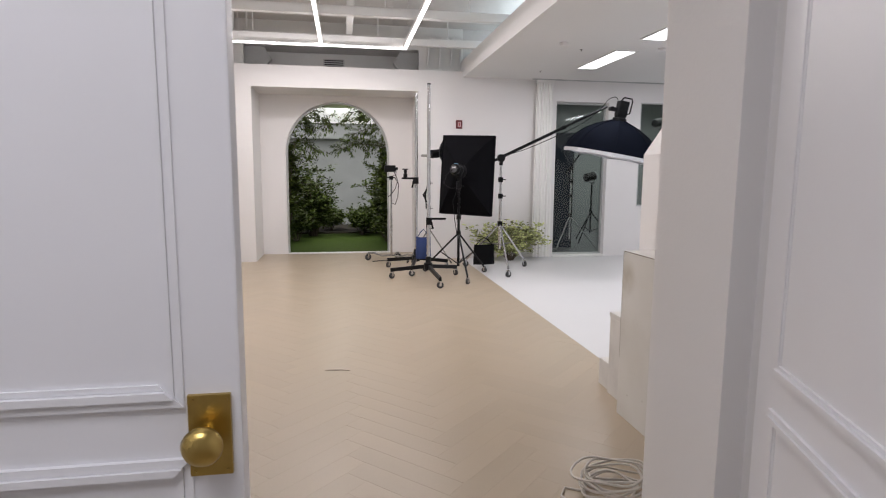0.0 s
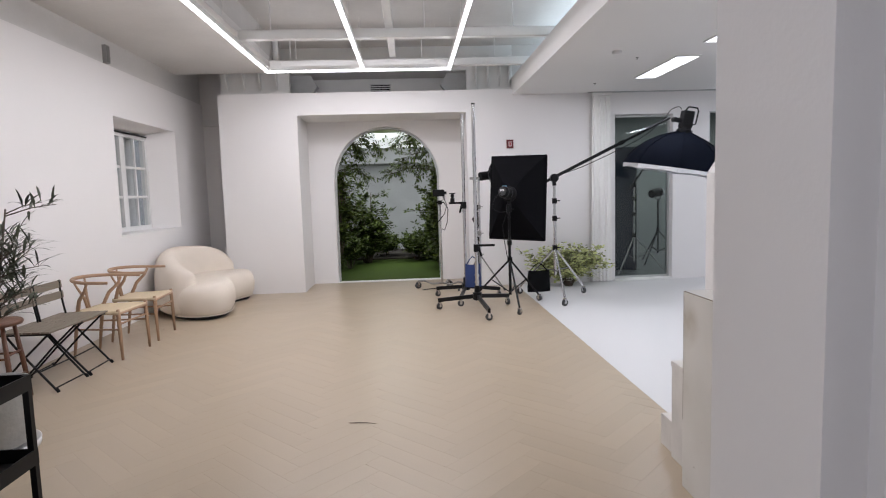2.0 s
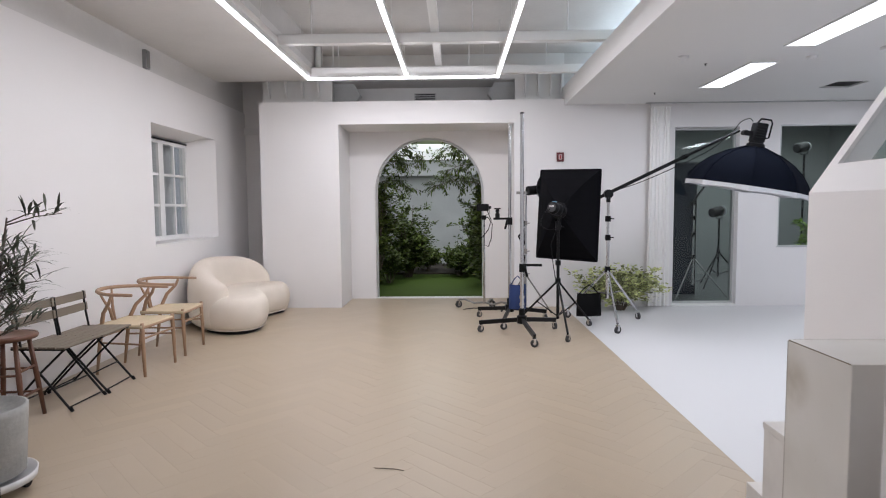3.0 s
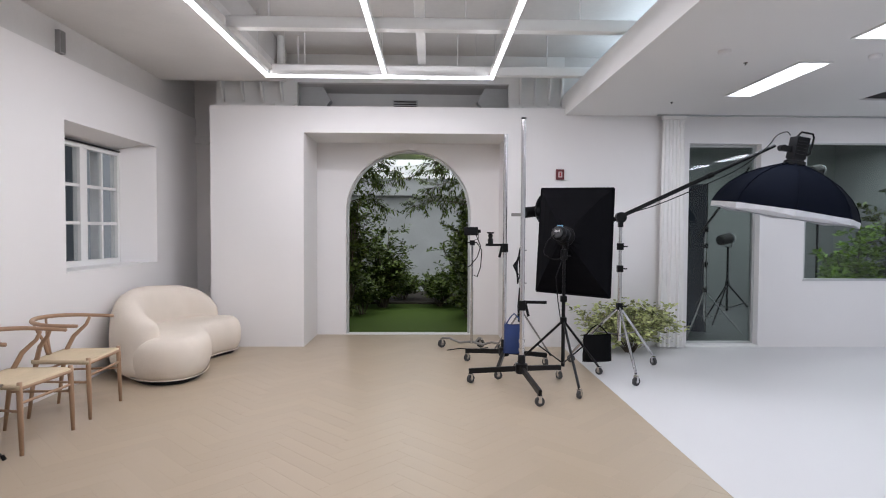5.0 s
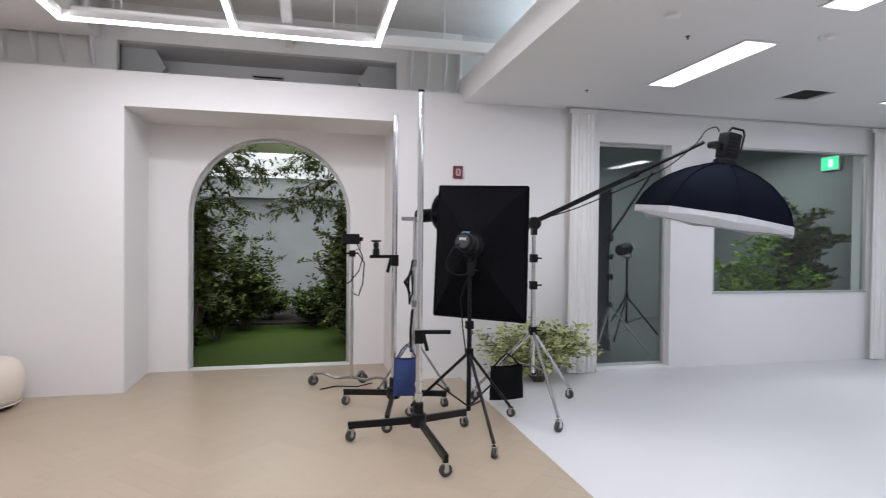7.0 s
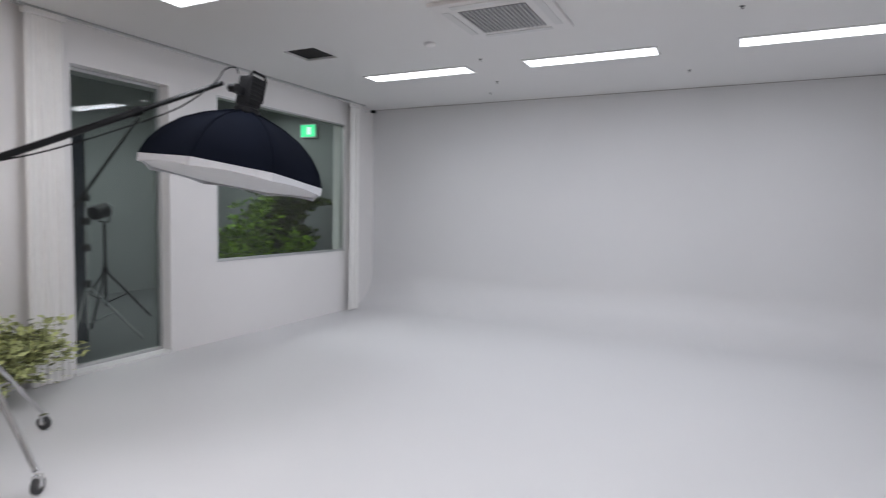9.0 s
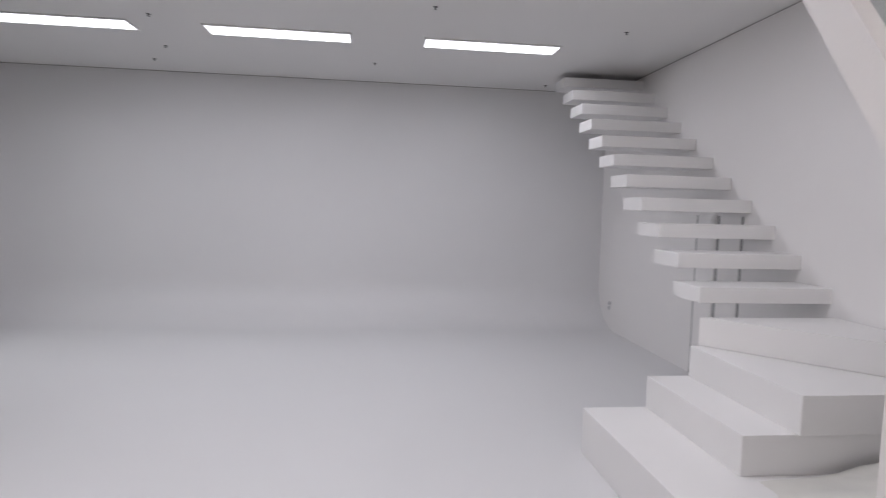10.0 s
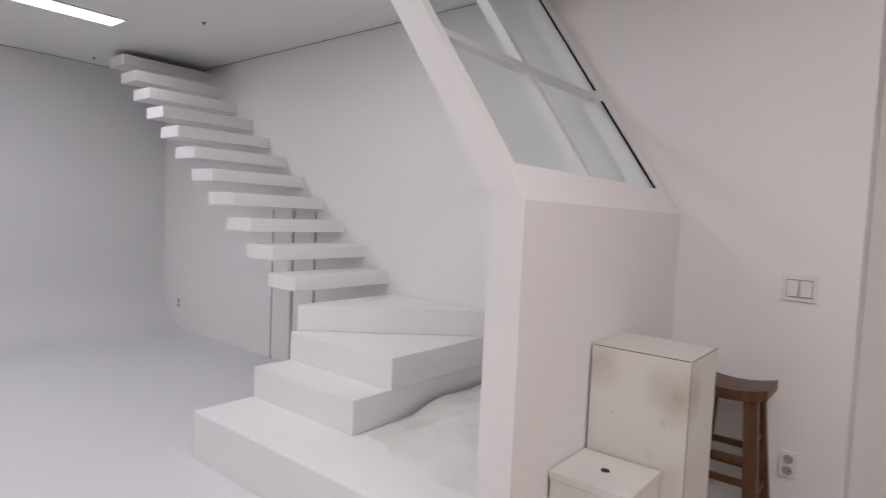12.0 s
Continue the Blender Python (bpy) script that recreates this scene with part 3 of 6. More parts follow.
def aircon():
    a = thing("air_conditioner", "white ceiling cassette air conditioner with a grey grille", "air conditioner", "", pose(4.71, 6.06, SOFFIT))
    part("fascia", boxes((-0.42, -0.42, -0.03, 0.42, 0.42, 0.0), bevel=0.012), PLASTIC_WHITE, a)
    part("grille_back", boxes((-0.25, -0.25, -0.033, 0.25, 0.25, -0.0305)), surface("grille_grey", (0.22, 0.22, 0.23), 0.6), a)
    slat = boxes((-0.25, -0.006, -0.040, 0.25, 0.006, -0.033))
    me = mesh_of("slat", slat, surface("slat_grey", (0.42, 0.42, 0.43), 0.5))
    for k in range(16):
        s = new("slat", me)
        s.parent = a
        s.location = (0, -0.24 + k * 0.032, 0)
    for k in range(4):
        v = part("louvre", boxes((-0.27, 0.31, -0.036, 0.27, 0.37, -0.030), bevel=0.003), surface("louvre_white", (0.66, 0.66, 0.66), 0.4), a)
        v.matrix_basis = pose(0, 0, 0, 0, 0, 90 * k)


aircon()
for sx, sy, big in ((2.94, 8.48, 0), (3.85, 6.75, 1), (5.15, 6.9, 1), (5.8, 6.7, 0), (6.75, 6.9, 0), (6.97, 4.94, 0), (5.2, 4.5, 0), (5.49, 2.92, 0), (2.94, 7.0, 0), (2.6, 6.69, 1), (7.3, 7.2, 0), (7.57, 2.97, 0)):
    s = thing("sprinkler" if not big else "smoke_detector", "small metal sprinkler head in the white ceiling" if not big else "small white round smoke detector on the ceiling", "sprinkler" if not big else "detector",
              "ceiling sprinklers" if not big else "smoke detectors", pose(sx, sy, SOFFIT))
    bm = bmesh.new()
    if big:
        bm_lathe(bm, [(0.030, -0.035), (0.048, -0.022), (0.05, 0.001)], 18)
        part("body", bm, PLASTIC_WHITE, s, smooth=False)
    else:
        bm_lathe(bm, [(0.005, -0.020), (0.011, -0.019), (0.005, -0.016), (0.005, -0.004), (0.017, -0.003), (0.018, 0.001)], 12)
        part("head", bm, surface("dark_sprinkler_metal", (0.10, 0.10, 0.10), 0.4, 0.8), s)

# camera on the wall corner, alarm, speaker, exit sign, switch and sockets
c = thing("security_camera", "tiny black security camera on the wall near the ceiling", "camera", "", pose(7.62, 9.10, 2.79))
part("mount", boxes((-0.02, -0.02, -0.01, 0.02, 0.16, 0.02), bevel=0.004), PLASTIC_WHITE, c)
bm = bmesh.new()
bm_rod(bm, (-0.03, -0.04, -0.01), (-0.01, 0.03, 0.0), 0.022, seg=14)
part("body", bm, BLACK_PLASTIC, c)
a = thing("fire_alarm", "small square dark red fire alarm on the white wall", "fire alarm", "", pose(1.893, MAIN, 2.13))
part("housing", boxes((-0.05, -0.025, -0.064, 0.05, 0.002, 0.064), bevel=0.005), surface("dark_red_plastic", (0.12, 0.015, 0.02), 0.4, vary=0.1), a)
part("face", boxes((-0.024, -0.030, -0.036, 0.024, -0.024, 0.036), bevel=0.003), surface("pale_pink_plastic", (0.55, 0.42, 0.42), 0.4, vary=0.1), a)
part("emblem", boxes((-0.010, -0.033, -0.024, 0.010, -0.0295, 0.024)), surface("red_mark", (0.35, 0.03, 0.04), 0.4), a)
s = thing("wall_speaker", "small grey box speaker high on the wall", "speaker", "", pose(LEFT - 0.02, 7.36, 3.05))
part("cabinet", boxes((-0.002, -0.04, -0.08, 0.045, 0.04, 0.12), bevel=0.008), surface("grey_box", (0.33, 0.33, 0.33), 0.5), s)
part("grille", boxes((0.045, -0.032, -0.07, 0.05, 0.032, 0.11), bevel=0.003), surface("grey_mesh", (0.22, 0.22, 0.22), 0.7), s)
e = thing("exit_sign", "glowing green emergency exit sign on the wall", "exit sign", "", pose(8.2, 10.72, 2.66))
part("case", boxes((-0.05, -0.16, -0.11, 0.002, 0.16, 0.11), bevel=0.006), PLASTIC_WHITE, e)
part("face", boxes((-0.056, -0.145, -0.095, -0.049, 0.145, 0.095)), glow("exit_green", (0.05, 0.75, 0.30), 1.6), e, "glowing green face")
part("symbol", boxes((-0.059, -0.06, -0.06, -0.0555, 0.02, 0.06)), glow("exit_white", (0.8, 1.0, 0.9), 1.2), e)
s = thing("light_switch", "white double rocker light switch on the wall", "light switch", "", pose(1.44, STAIR_WALL, 1.15))
part("plate", boxes((-0.072, -0.003, -0.062, 0.072, 0.012, 0.062), bevel=0.003), PLASTIC_WHITE, s)
for k in (-1, 1):
    # grey sheet behind each rocker paints the shade of its gap
    part("rocker_gap_shade", boxes((0.028 * k - 0.026, 0.011, -0.044, 0.028 * k + 0.026, 0.0132, 0.040)), surface("rocker_shade_grey", (0.22, 0.22, 0.23), 0.7), s)
    part("rocker", boxes((0.028 * k - 0.023, 0.011, -0.040, 0.028 * k + 0.023, 0.020, 0.036), bevel=0.002), PLASTIC_WHITE, s)


OUTLET_GREY = surface("outlet_grey", (0.38, 0.38, 0.40), 0.5, vary=0.08)


def socket(x, z):
    s = thing("socket", "white double wall socket", "socket", "wall sockets", pose(x, STAIR_WALL, z))
    part("plate", boxes((-0.038, -0.003, -0.062, 0.038, 0.012, 0.062), bevel=0.003), PLASTIC_WHITE, s)
    for k in (-1, 1):
        b = bmesh.new()
        bm_lathe(b, [(0.021, 0.0), (0.021, 0.008), (0.017, 0.009), (0.016, 0.004), (0.0, 0.004)], 20, pose(0, 0.010, 0.028 * k, -90, 0, 0))
        part("outlet", b, OUTLET_GREY, s, "pale grey round outlet")
        for dx in (-0.008, 0.008):
            b = bmesh.new()
            bm_rod(b, (dx, 0.012, 0.028 * k), (dx, 0.0155, 0.028 * k), 0.0028, seg=8)
            part("pin_hole", b, BLACK_PLASTIC, s)


socket(1.43, 0.30)
socket(7.46, 0.295)

# flush door under the stair
d = tagged(new("door_2"), "flush white door under the stair, its gap shadows drawn as grey strips", "door", "", "structure")
GAP_SHADE = surface("shadow_gap", (0.33, 0.33, 0.33), 0.8)
part("leaf", boxes((5.39, STAIR_WALL - 0.01, 0.03, 5.66, STAIR_WALL + 0.012, 1.40), bevel=0.002), WALL, d)
# shade of the door gaps put into grey strips on the wall
for gx in (5.06, 5.37, 5.68):
    part("gap", boxes((gx - 0.012, STAIR_WALL - 0.01, 0.0, gx + 0.012, STAIR_WALL + 0.004, 1.40)), GAP_SHADE, d)


# ---- staircase ----
def staircase():
    st = thing("staircase", "white painted staircase with solid lower steps and floating treads", "staircase")
    STEP = surface("white_step_paint", (0.80, 0.79, 0.785), 0.5, vary=0.03, scale=2.0, bump=0.1, bump_scale=60, spec=0.3)
    part("step", boxes((2.15, STAIR_WALL, 0.0, 4.10, 3.676, 0.264), bevel=0.006), STEP, st)
    part("step", boxes((3.205, STAIR_WALL, 0.264, 4.10, 3.292, 0.45), bevel=0.006), STEP, st)
    part("step", boxes((3.185, STAIR_WALL, 0.45, 4.098, 3.036, 0.632), bevel=0.006), STEP, st)
    bm = bmesh.new()
    bm_prism(bm, [(4.096, 2.99), (3.19, 2.17), (3.19, STAIR_WALL), (4.096, STAIR_WALL)], 0.632, 0.802, "z")
    bmesh.ops.bevel(bm, geom=bm.edges[:], offset=0.005, segments=2, affect="EDGES")
    part("winder_step", bm, STEP, st)
    me = mesh_of("tread", boxes((-0.317, STAIR_WALL - 0.05, 0.0, 0.0, 2.965, 0.096), bevel=0.005), STEP)
    for k in range(11):
        t = new("tread", me)
        t.parent = st
        t.location = (4.467 + 0.2727 * k, 0, 0.877 + 0.1828 * k)


staircase()


def stair_screen():
    """Low wall with a glazed slope rising along the stair."""
    w = thing("stair_screen", "white low wall with a sloping glazed frame above", "screen wall")
    t, zk, sl = 0.135, 1.483, 0.676
    y0, y1 = STAIR_WALL + 0.002, 3.68
    zt = SOFFIT - 0.004
    bm = boxes((2.01, y0, 0.0, 2.01 + t, y1, zk))
    part("low_wall", bm, WALL, w)

    def xs(z):
        return 2.01 + sl * (z - zk)

    def member(ya, yb, za, zb, name, mat, inset=0.0, thick=t, label=""):
        b = bmesh.new()
        bm_prism(b, [(xs(za) + inset, za), (xs(za) + inset + thick, za), (xs(zb) + inset + thick, zb), (xs(zb) + inset, zb)], ya, yb, "y")
        return part(name, b, mat, w, label)
    member(y1 - 0.06, y1, zk, zt, "side_rail", WALL)
    member(y0, y0 + 0.13, zk, zt, "side_rail", WALL)
    member(y0 + 0.13, y1 - 0.06, zk, zk + 0.125, "bottom_rail", WALL)
    member(y0 + 0.13, y1 - 0.06, zt - 0.10, zt, "top_rail", WALL)
    member(2.92, 2.97, zk + 0.125, zt - 0.10, "mullion", WALL, 0.035, 0.06)
    member(y0 + 0.13, y1 - 0.06, 2.10, 2.14, "transom", WALL, 0.035, 0.06)
    g = member(y0 + 0.13, y1 - 0.06, zk + 0.125, zt - 0.10, "pane", GLASS, 0.02, 0.006, "clear glass")
    g.visible_shadow = False
    member(y0 + 0.131, y0 + 0.139, zk + 0.125, 2.09, "gasket", BLACK_PLASTIC, 0.004, 0.014, "black rubber gasket")
    member(y0 + 0.131, y0 + 0.139, 2.15, zt - 0.1, "gasket", BLACK_PLASTIC, 0.004, 0.014, "black rubber gasket")


stair_screen()


def plaster_heap():
    """Crumpled white sheet lying on the lowest step."""
    bm = bmesh.new()
    nx, ny = 34, 34
    grid = []
    for i in range(nx + 1):
        row = []
        for j in range(ny + 1):
            u, v = i / nx, j / ny
            x, y = 2.16 + 1.00 * u, STAIR_WALL + 0.01 + 1.36 * v * (1 - 0.16 * u) + 0.09 * v * noise.noise((u * 5.0, 0.2, 3.0))
            e = min(1.0, (1 - v) * 2.2) * (1 - 0.55 * max(0, u - 0.75) * 4 * v)
            wob = noise.noise((x * 3.1, y * 3.1, 0.3)) * 0.055 + noise.noise((x * 9, y * 9, 2)) * 0.02 + noise.noise((x * 24, y * 24, 5)) * 0.006
            z = 0.262 + max(0.0, 0.10 * e * (0.55 + 0.45 * math.sin(u * 2.4)) + wob * min(1, e * 1.5))
            edge = 0.06 * noise.noise((x * 4, 0.5, 1.0)) if j == ny else 0
            row.append(bm.verts.new((x, y + edge, z)))
        grid.append(row)
    for i in range(nx):
        for j in range(ny):
            bm.faces.new((grid[i][j], grid[i + 1][j], grid[i + 1][j + 1], grid[i][j + 1]))
    h = thing("plastic_sheet", "crumpled off-white sheet heaped on the lowest step", "sheet")
    part("sheet", bm, surface("creased_sheet", (0.72, 0.71, 0.67), 0.5, vary=0.12, scale=5, bump=0.4, bump_scale=40), h, smooth=True)


plaster_heap()


def scuffed_paint():
    """Off-white paint with brown scuff marks in patches and small specks."""
    m, nt, b, ln = nodes_of("scuffed_plinth_paint")
    tc = nt.nodes.new("ShaderNodeTexCoord")
    shades = []
    for scale, lo, hi, detail in ((6.0, 0.68, 0.90, 4), (26.0, 0.72, 0.82, 2), (2.0, 0.35, 0.75, 3)):
        n = nt.nodes.new("ShaderNodeTexNoise")
        n.inputs["Scale"].default_value, n.inputs["Detail"].default_value = scale, detail
        ln.new(tc.outputs["Object"], n.inputs["Vector"])
        r = nt.nodes.new("ShaderNodeMapRange")
        r.inputs["From Min"].default_value, r.inputs["From Max"].default_value = lo, hi
        ln.new(n.outputs[0], r.inputs["Value"])
        shades.append(r.outputs[0])
    last = None
    for f, dirt, amount in zip(shades, ((0.34, 0.28, 0.19), (0.30, 0.26, 0.21), (0.62, 0.60, 0.55)), (0.85, 0.7, 1.0)):
        k = nt.nodes.new("ShaderNodeMath")
        k.operation = "MULTIPLY"
        k.inputs[1].default_value = amount
        ln.new(f, k.inputs[0])
        x = nt.nodes.new("ShaderNodeMixRGB")
        x.inputs[1].default_value, x.inputs[2].default_value = rgb((0.72, 0.705, 0.67)), rgb(dirt)
        ln.new(k.outputs[0], x.inputs[0])
        if last:
            ln.new(last, x.inputs[1])
        last = x.outputs[0]
    # handling smudges where the box is gripped, near its upper corners
    smudge = nt.nodes.new("ShaderNodeTexNoise")
    smudge.inputs["Scale"].default_value, smudge.inputs["Detail"].default_value = 14.0, 4
    ln.new(tc.outputs["Object"], smudge.inputs["Vector"])
    for cx, cy, cz, reach, amount in ((0.15, 0.17, 0.86, 0.11, 0.75), (-0.15, 0.17, 0.80, 0.15, 0.85), (-0.19, 0.10, 0.80, 0.10, 0.4), (-0.18, 0.17, 0.50, 0.12, 0.3)):
        dist = nt.nodes.new("ShaderNodeVectorMath")
        dist.operation = "DISTANCE"
        dist.inputs[1].default_value = (cx, cy, cz)
        ln.new(tc.outputs["Object"], dist.inputs[0])
        fall = nt.nodes.new("ShaderNodeMapRange")
        fall.inputs["From Min"].default_value, fall.inputs["From Max"].default_value = reach, 0.02
        fall.inputs["To Max"].default_value = amount * 1.15
        ln.new(dist.outputs["Value"], fall.inputs["Value"])
        mk = nt.nodes.new("ShaderNodeMath")
        mk.operation = "MULTIPLY"
        mk.use_clamp = True
        ln.new(fall.outputs[0], mk.inputs[0])
        ln.new(smudge.outputs[0], mk.inputs[1])
        x = nt.nodes.new("ShaderNodeMixRGB")
        x.inputs[2].default_value = rgb((0.36, 0.31, 0.23))
        ln.new(mk.outputs[0], x.inputs[0])
        ln.new(last, x.inputs[1])
        last = x.outputs[0]
    ln.new(last, b.inputs["Base Color"])
    b.inputs["Roughness"].default_value = 0.55
    return m


SCUFFED = scuffed_paint()
WORN_EDGE = surface("worn_dark_edge", (0.22, 0.18, 0.14), 0.8, vary=0.5, scale=30)


def plinth(label, x0, y0, x1, y1, h, lid=False, z0=0.0):
    p = thing("plinth", label, "plinth", "white plinths", pose((x0 + x1) / 2, (y0 + y1) / 2, z0))
    a, b = (x1 - x0) / 2, (y1 - y0) / 2
    top = h - (0.03 if lid else 0.0)
    part("body", boxes((-a + 0.004, -b + 0.004, 0.0, a - 0.004, b - 0.004, top), bevel=0.004), DUSTY_BOX if h < 0.6 else SCUFFED, p)
    if h > 0.6:
        part("worn_edge", boxes((-a + 0.010, b - 0.0065, top - 0.004, a - 0.010, b - 0.0034, top - 0.0005)), WORN_EDGE, p)
        part("worn_edge", boxes((-a + 0.0034, -b + 0.010, top - 0.004, -a + 0.0065, b - 0.010, top - 0.0005)), WORN_EDGE, p)
        part("worn_edge", boxes((-a + 0.0038, b - 0.0065, top * 0.35, -a + 0.0062, b - 0.0038, top - 0.006)), WORN_EDGE, p)
    if lid:
        part("lid", boxes((-a, -b, top + 0.0015, a, b, h), bevel=0.004), DUSTY_BOX, p)
        bm = bmesh.new()
        bm_lathe(bm, [(0.016, 0.0), (0.016, 0.003), (0.010, 0.0025), (0.0, 0.001)], 18, pose(0.0, 0.0, h - 0.001))
        part("finger_hole", bm, surface("dark_hole", (0.05, 0.02, 0.02), 0.8), p, "small dark round hole")
    return p


plinth("tall scuffed white plinth standing against the low wall", 1.615, 2.78, 2.003, 3.132, 0.937)
plinth("short white plinth with a lid and finger hole", 1.70, 3.14, 2.003, 3.43, 0.515, True)
plinth("low white base block beside the plinths", 1.72, 3.435, 2.003, 3.60, 0.17)


# ---- seating ----
BOUCLE = surface("cream_boucle", (0.76, 0.685, 0.595), 0.95, vary=0.06, scale=4, bump=0.9, bump_scale=170, spec=0.1, grain=0.05)
OAK = surface("oiled_oak", (0.37, 0.235, 0.145), 0.45, vary=0.16, scale=6, bump=0.05, bump_scale=120, stretch=(1, 1, 0.25), grain=0.05)
CORD = surface("woven_paper_cord", (0.60, 0.49, 0.33), 0.85, vary=0.12, scale=12, bump=0.8, bump_scale=220, stretch=(1, 0.2, 1), grain=0.08)
SLAT_WOOD = surface("weathered_slat", (0.20, 0.165, 0.125), 0.6, vary=0.2, scale=8, bump=0.1, stretch=(1, 0.2, 1), grain=0.06)
DARK_WOOD = surface("dark_stained_wood", (0.13, 0.055, 0.030), 0.4, vary=0.3, scale=9, bump=0.1, stretch=(1, 1, 0.3), grain=0.08)


def puff(bm, outline, levels):
    """A cushion body: the outline inset and raised level by level (inset, height function of x, y)."""
    pts = [Vector((p[0], p[1], 0)) for p in outline]
    n = len(pts)
    rings = []
    for inset, zf in levels:
        ring = []
        for i, p in enumerate(pts):
            t = (pts[(i + 1) % n] - pts[i - 1]).normalized()
            q = p + Vector((-t.y, t.x, 0)) * inset
            ring.append(bm.verts.new((q.x, q.y, zf(p.x, p.y))))
        rings.append(ring)
    for a, b in zip(rings, rings[1:]):
        for k in range(n):
            bm.faces.new((a[k], a[(k + 1) % n], b[(k + 1) % n], b[k]))
    bm.faces.new(list(reversed(rings[0])))
    c = sum((v.co for v in rings[-1]), Vector()) / n
    top = rings[-1]
    hub = bm.verts.new(c + Vector((0, 0, 0.004)))
    for k in range(n):
        bm.faces.new((top[k], top[(k + 1) % n], hub))


def smooth_loop(ctrl, per=8):
    """A closed Catmull-Rom curve through control points."""
    out = []
    n = len(ctrl)
    for i in range(n):
        p0, p1, p2, p3 = (Vector(ctrl[(i + k) % n]) for k in (-1, 0, 1, 2))
        for s in range(per):
            t = s / per
            out.append(0.5 * ((2 * p1) + (p2 - p0) * t + (2 * p0 - 5 * p1 + 4 * p2 - p3) * t * t + (3 * p1 - p0 - 3 * p2 + p3) * t ** 3))
    return out


def spline(ctrl, per=6):
    """An open Catmull-Rom curve through control points of any dimension."""
    out = []
    for i in range(len(ctrl) - 1):
        p0, p1, p2, p3 = (Vector(ctrl[min(max(i + k, 0), len(ctrl) - 1)]) for k in (-1, 0, 1, 2))
        for q in range(per):
            t = q / per
            out.append(0.5 * ((2 * p1) + (p2 - p0) * t + (2 * p0 - 5 * p1 + 4 * p2 - p3) * t * t + (3 * p1 - p0 - 3 * p2 + p3) * t ** 3))
    return out + [Vector(ctrl[-1])]


def sofa():
    """Kidney-shaped sofa: a deep lobe beside the high arm, a waist, and a shallower far lobe; y runs along it."""
    s = thing("curved_sofa", "rounded cream boucle sofa with a wraparound back", "sofa", "", pose(-2.37, 8.30, 0))
    seat = smooth_loop([(-0.24, -0.62), (0.00, -0.83), (0.24, -0.88), (0.43, -0.78), (0.495, -0.54), (0.43, -0.22), (0.27, 0.08), (0.34, 0.36),
                        (0.44, 0.60), (0.37, 0.80), (0.17, 0.86), (-0.13, 0.80), (-0.33, 0.55), (-0.40, 0.10), (-0.36, -0.32)])

    def lv(z):
        return lambda x, y: z
    bm = bmesh.new()
    puff(bm, seat, [(0.09, lv(0.045)), (0.03, lv(0.05)), (0.008, lv(0.085)), (-0.014, lv(0.16)), (-0.018, lv(0.24)), (-0.006, lv(0.32)), (0.022, lv(0.378)), (0.06, lv(0.408)), (0.10, lv(0.418)), (0.13, lv(0.421))])
    part("seat", bm, BOUCLE, s, smooth=True)
    # the back: centre line in plan, with its height and half thickness
    spine = spline([(0.115, -0.715, 0.56, 0.125), (-0.06, -0.66, 0.62, 0.150), (-0.24, -0.50, 0.71, 0.160), (-0.38, -0.22, 0.78, 0.155), (-0.415, 0.12, 0.815, 0.145),
                    (-0.36, 0.44, 0.80, 0.135), (-0.22, 0.67, 0.775, 0.125), (-0.03, 0.775, 0.69, 0.110), (0.13, 0.80, 0.53, 0.085)])
    bm = bmesh.new()
    n, seg, rings = len(spine), 28, []
    for i, p in enumerate(spine):
        f = i / (n - 1)
        t = (spine[min(i + 1, n - 1)] - spine[max(i - 1, 0)])
        t = Vector((t[0], t[1])).normalized()
        nx, ny = -t.y, t.x
        near = min(f, 1 - f) / 0.10
        end = math.sqrt(max(0.02, 1 - (1 - near) ** 2)) if near < 1 else 1.0
        h, hw = p[2], p[3] * (0.25 + 0.75 * end)
        zc, zh = 0.045 + (h - 0.045) / 2, (h - 0.045) / 2 * (0.84 + 0.16 * end)
        ring = []
        for k in range(seg):
            a = k * math.tau / seg
            ca, sa = math.cos(a), math.sin(a)
            side = hw * math.copysign(abs(ca) ** 0.66, ca) * (1 + 0.10 * (0.3 - sa))
            ring.append(bm.verts.new((p[0] + nx * side, p[1] + ny * side, zc + zh * math.copysign(abs(sa) ** (0.72 if sa > 0 else 0.5), sa))))
        rings.append(ring)
    for a, b in zip(rings, rings[1:]):
        for k in range(seg):
            bm.faces.new((a[k], a[(k + 1) % seg], b[(k + 1) % seg], b[k]))
    bm.faces.new(rings[0])
    bm.faces.new(rings[-1])
    part("backrest", bm, BOUCLE, s, smooth=True)
    bm = bmesh.new()
    bm_tube(bm, [(p.x * 0.97, p.y * 0.985, 0.050) for p in seat], 0.005, 7, True)
    part("piping", bm, BOUCLE, s, "cream piping along the lower edge", True)
    bm = bmesh.new()
    puff(bm, seat, [(0.07, lv(0.0)), (0.06, lv(0.008)), (0.06, lv(0.048))])
    part("plinth_base", bm, BLACK_METAL, s, "dark recessed plinth base")


sofa()


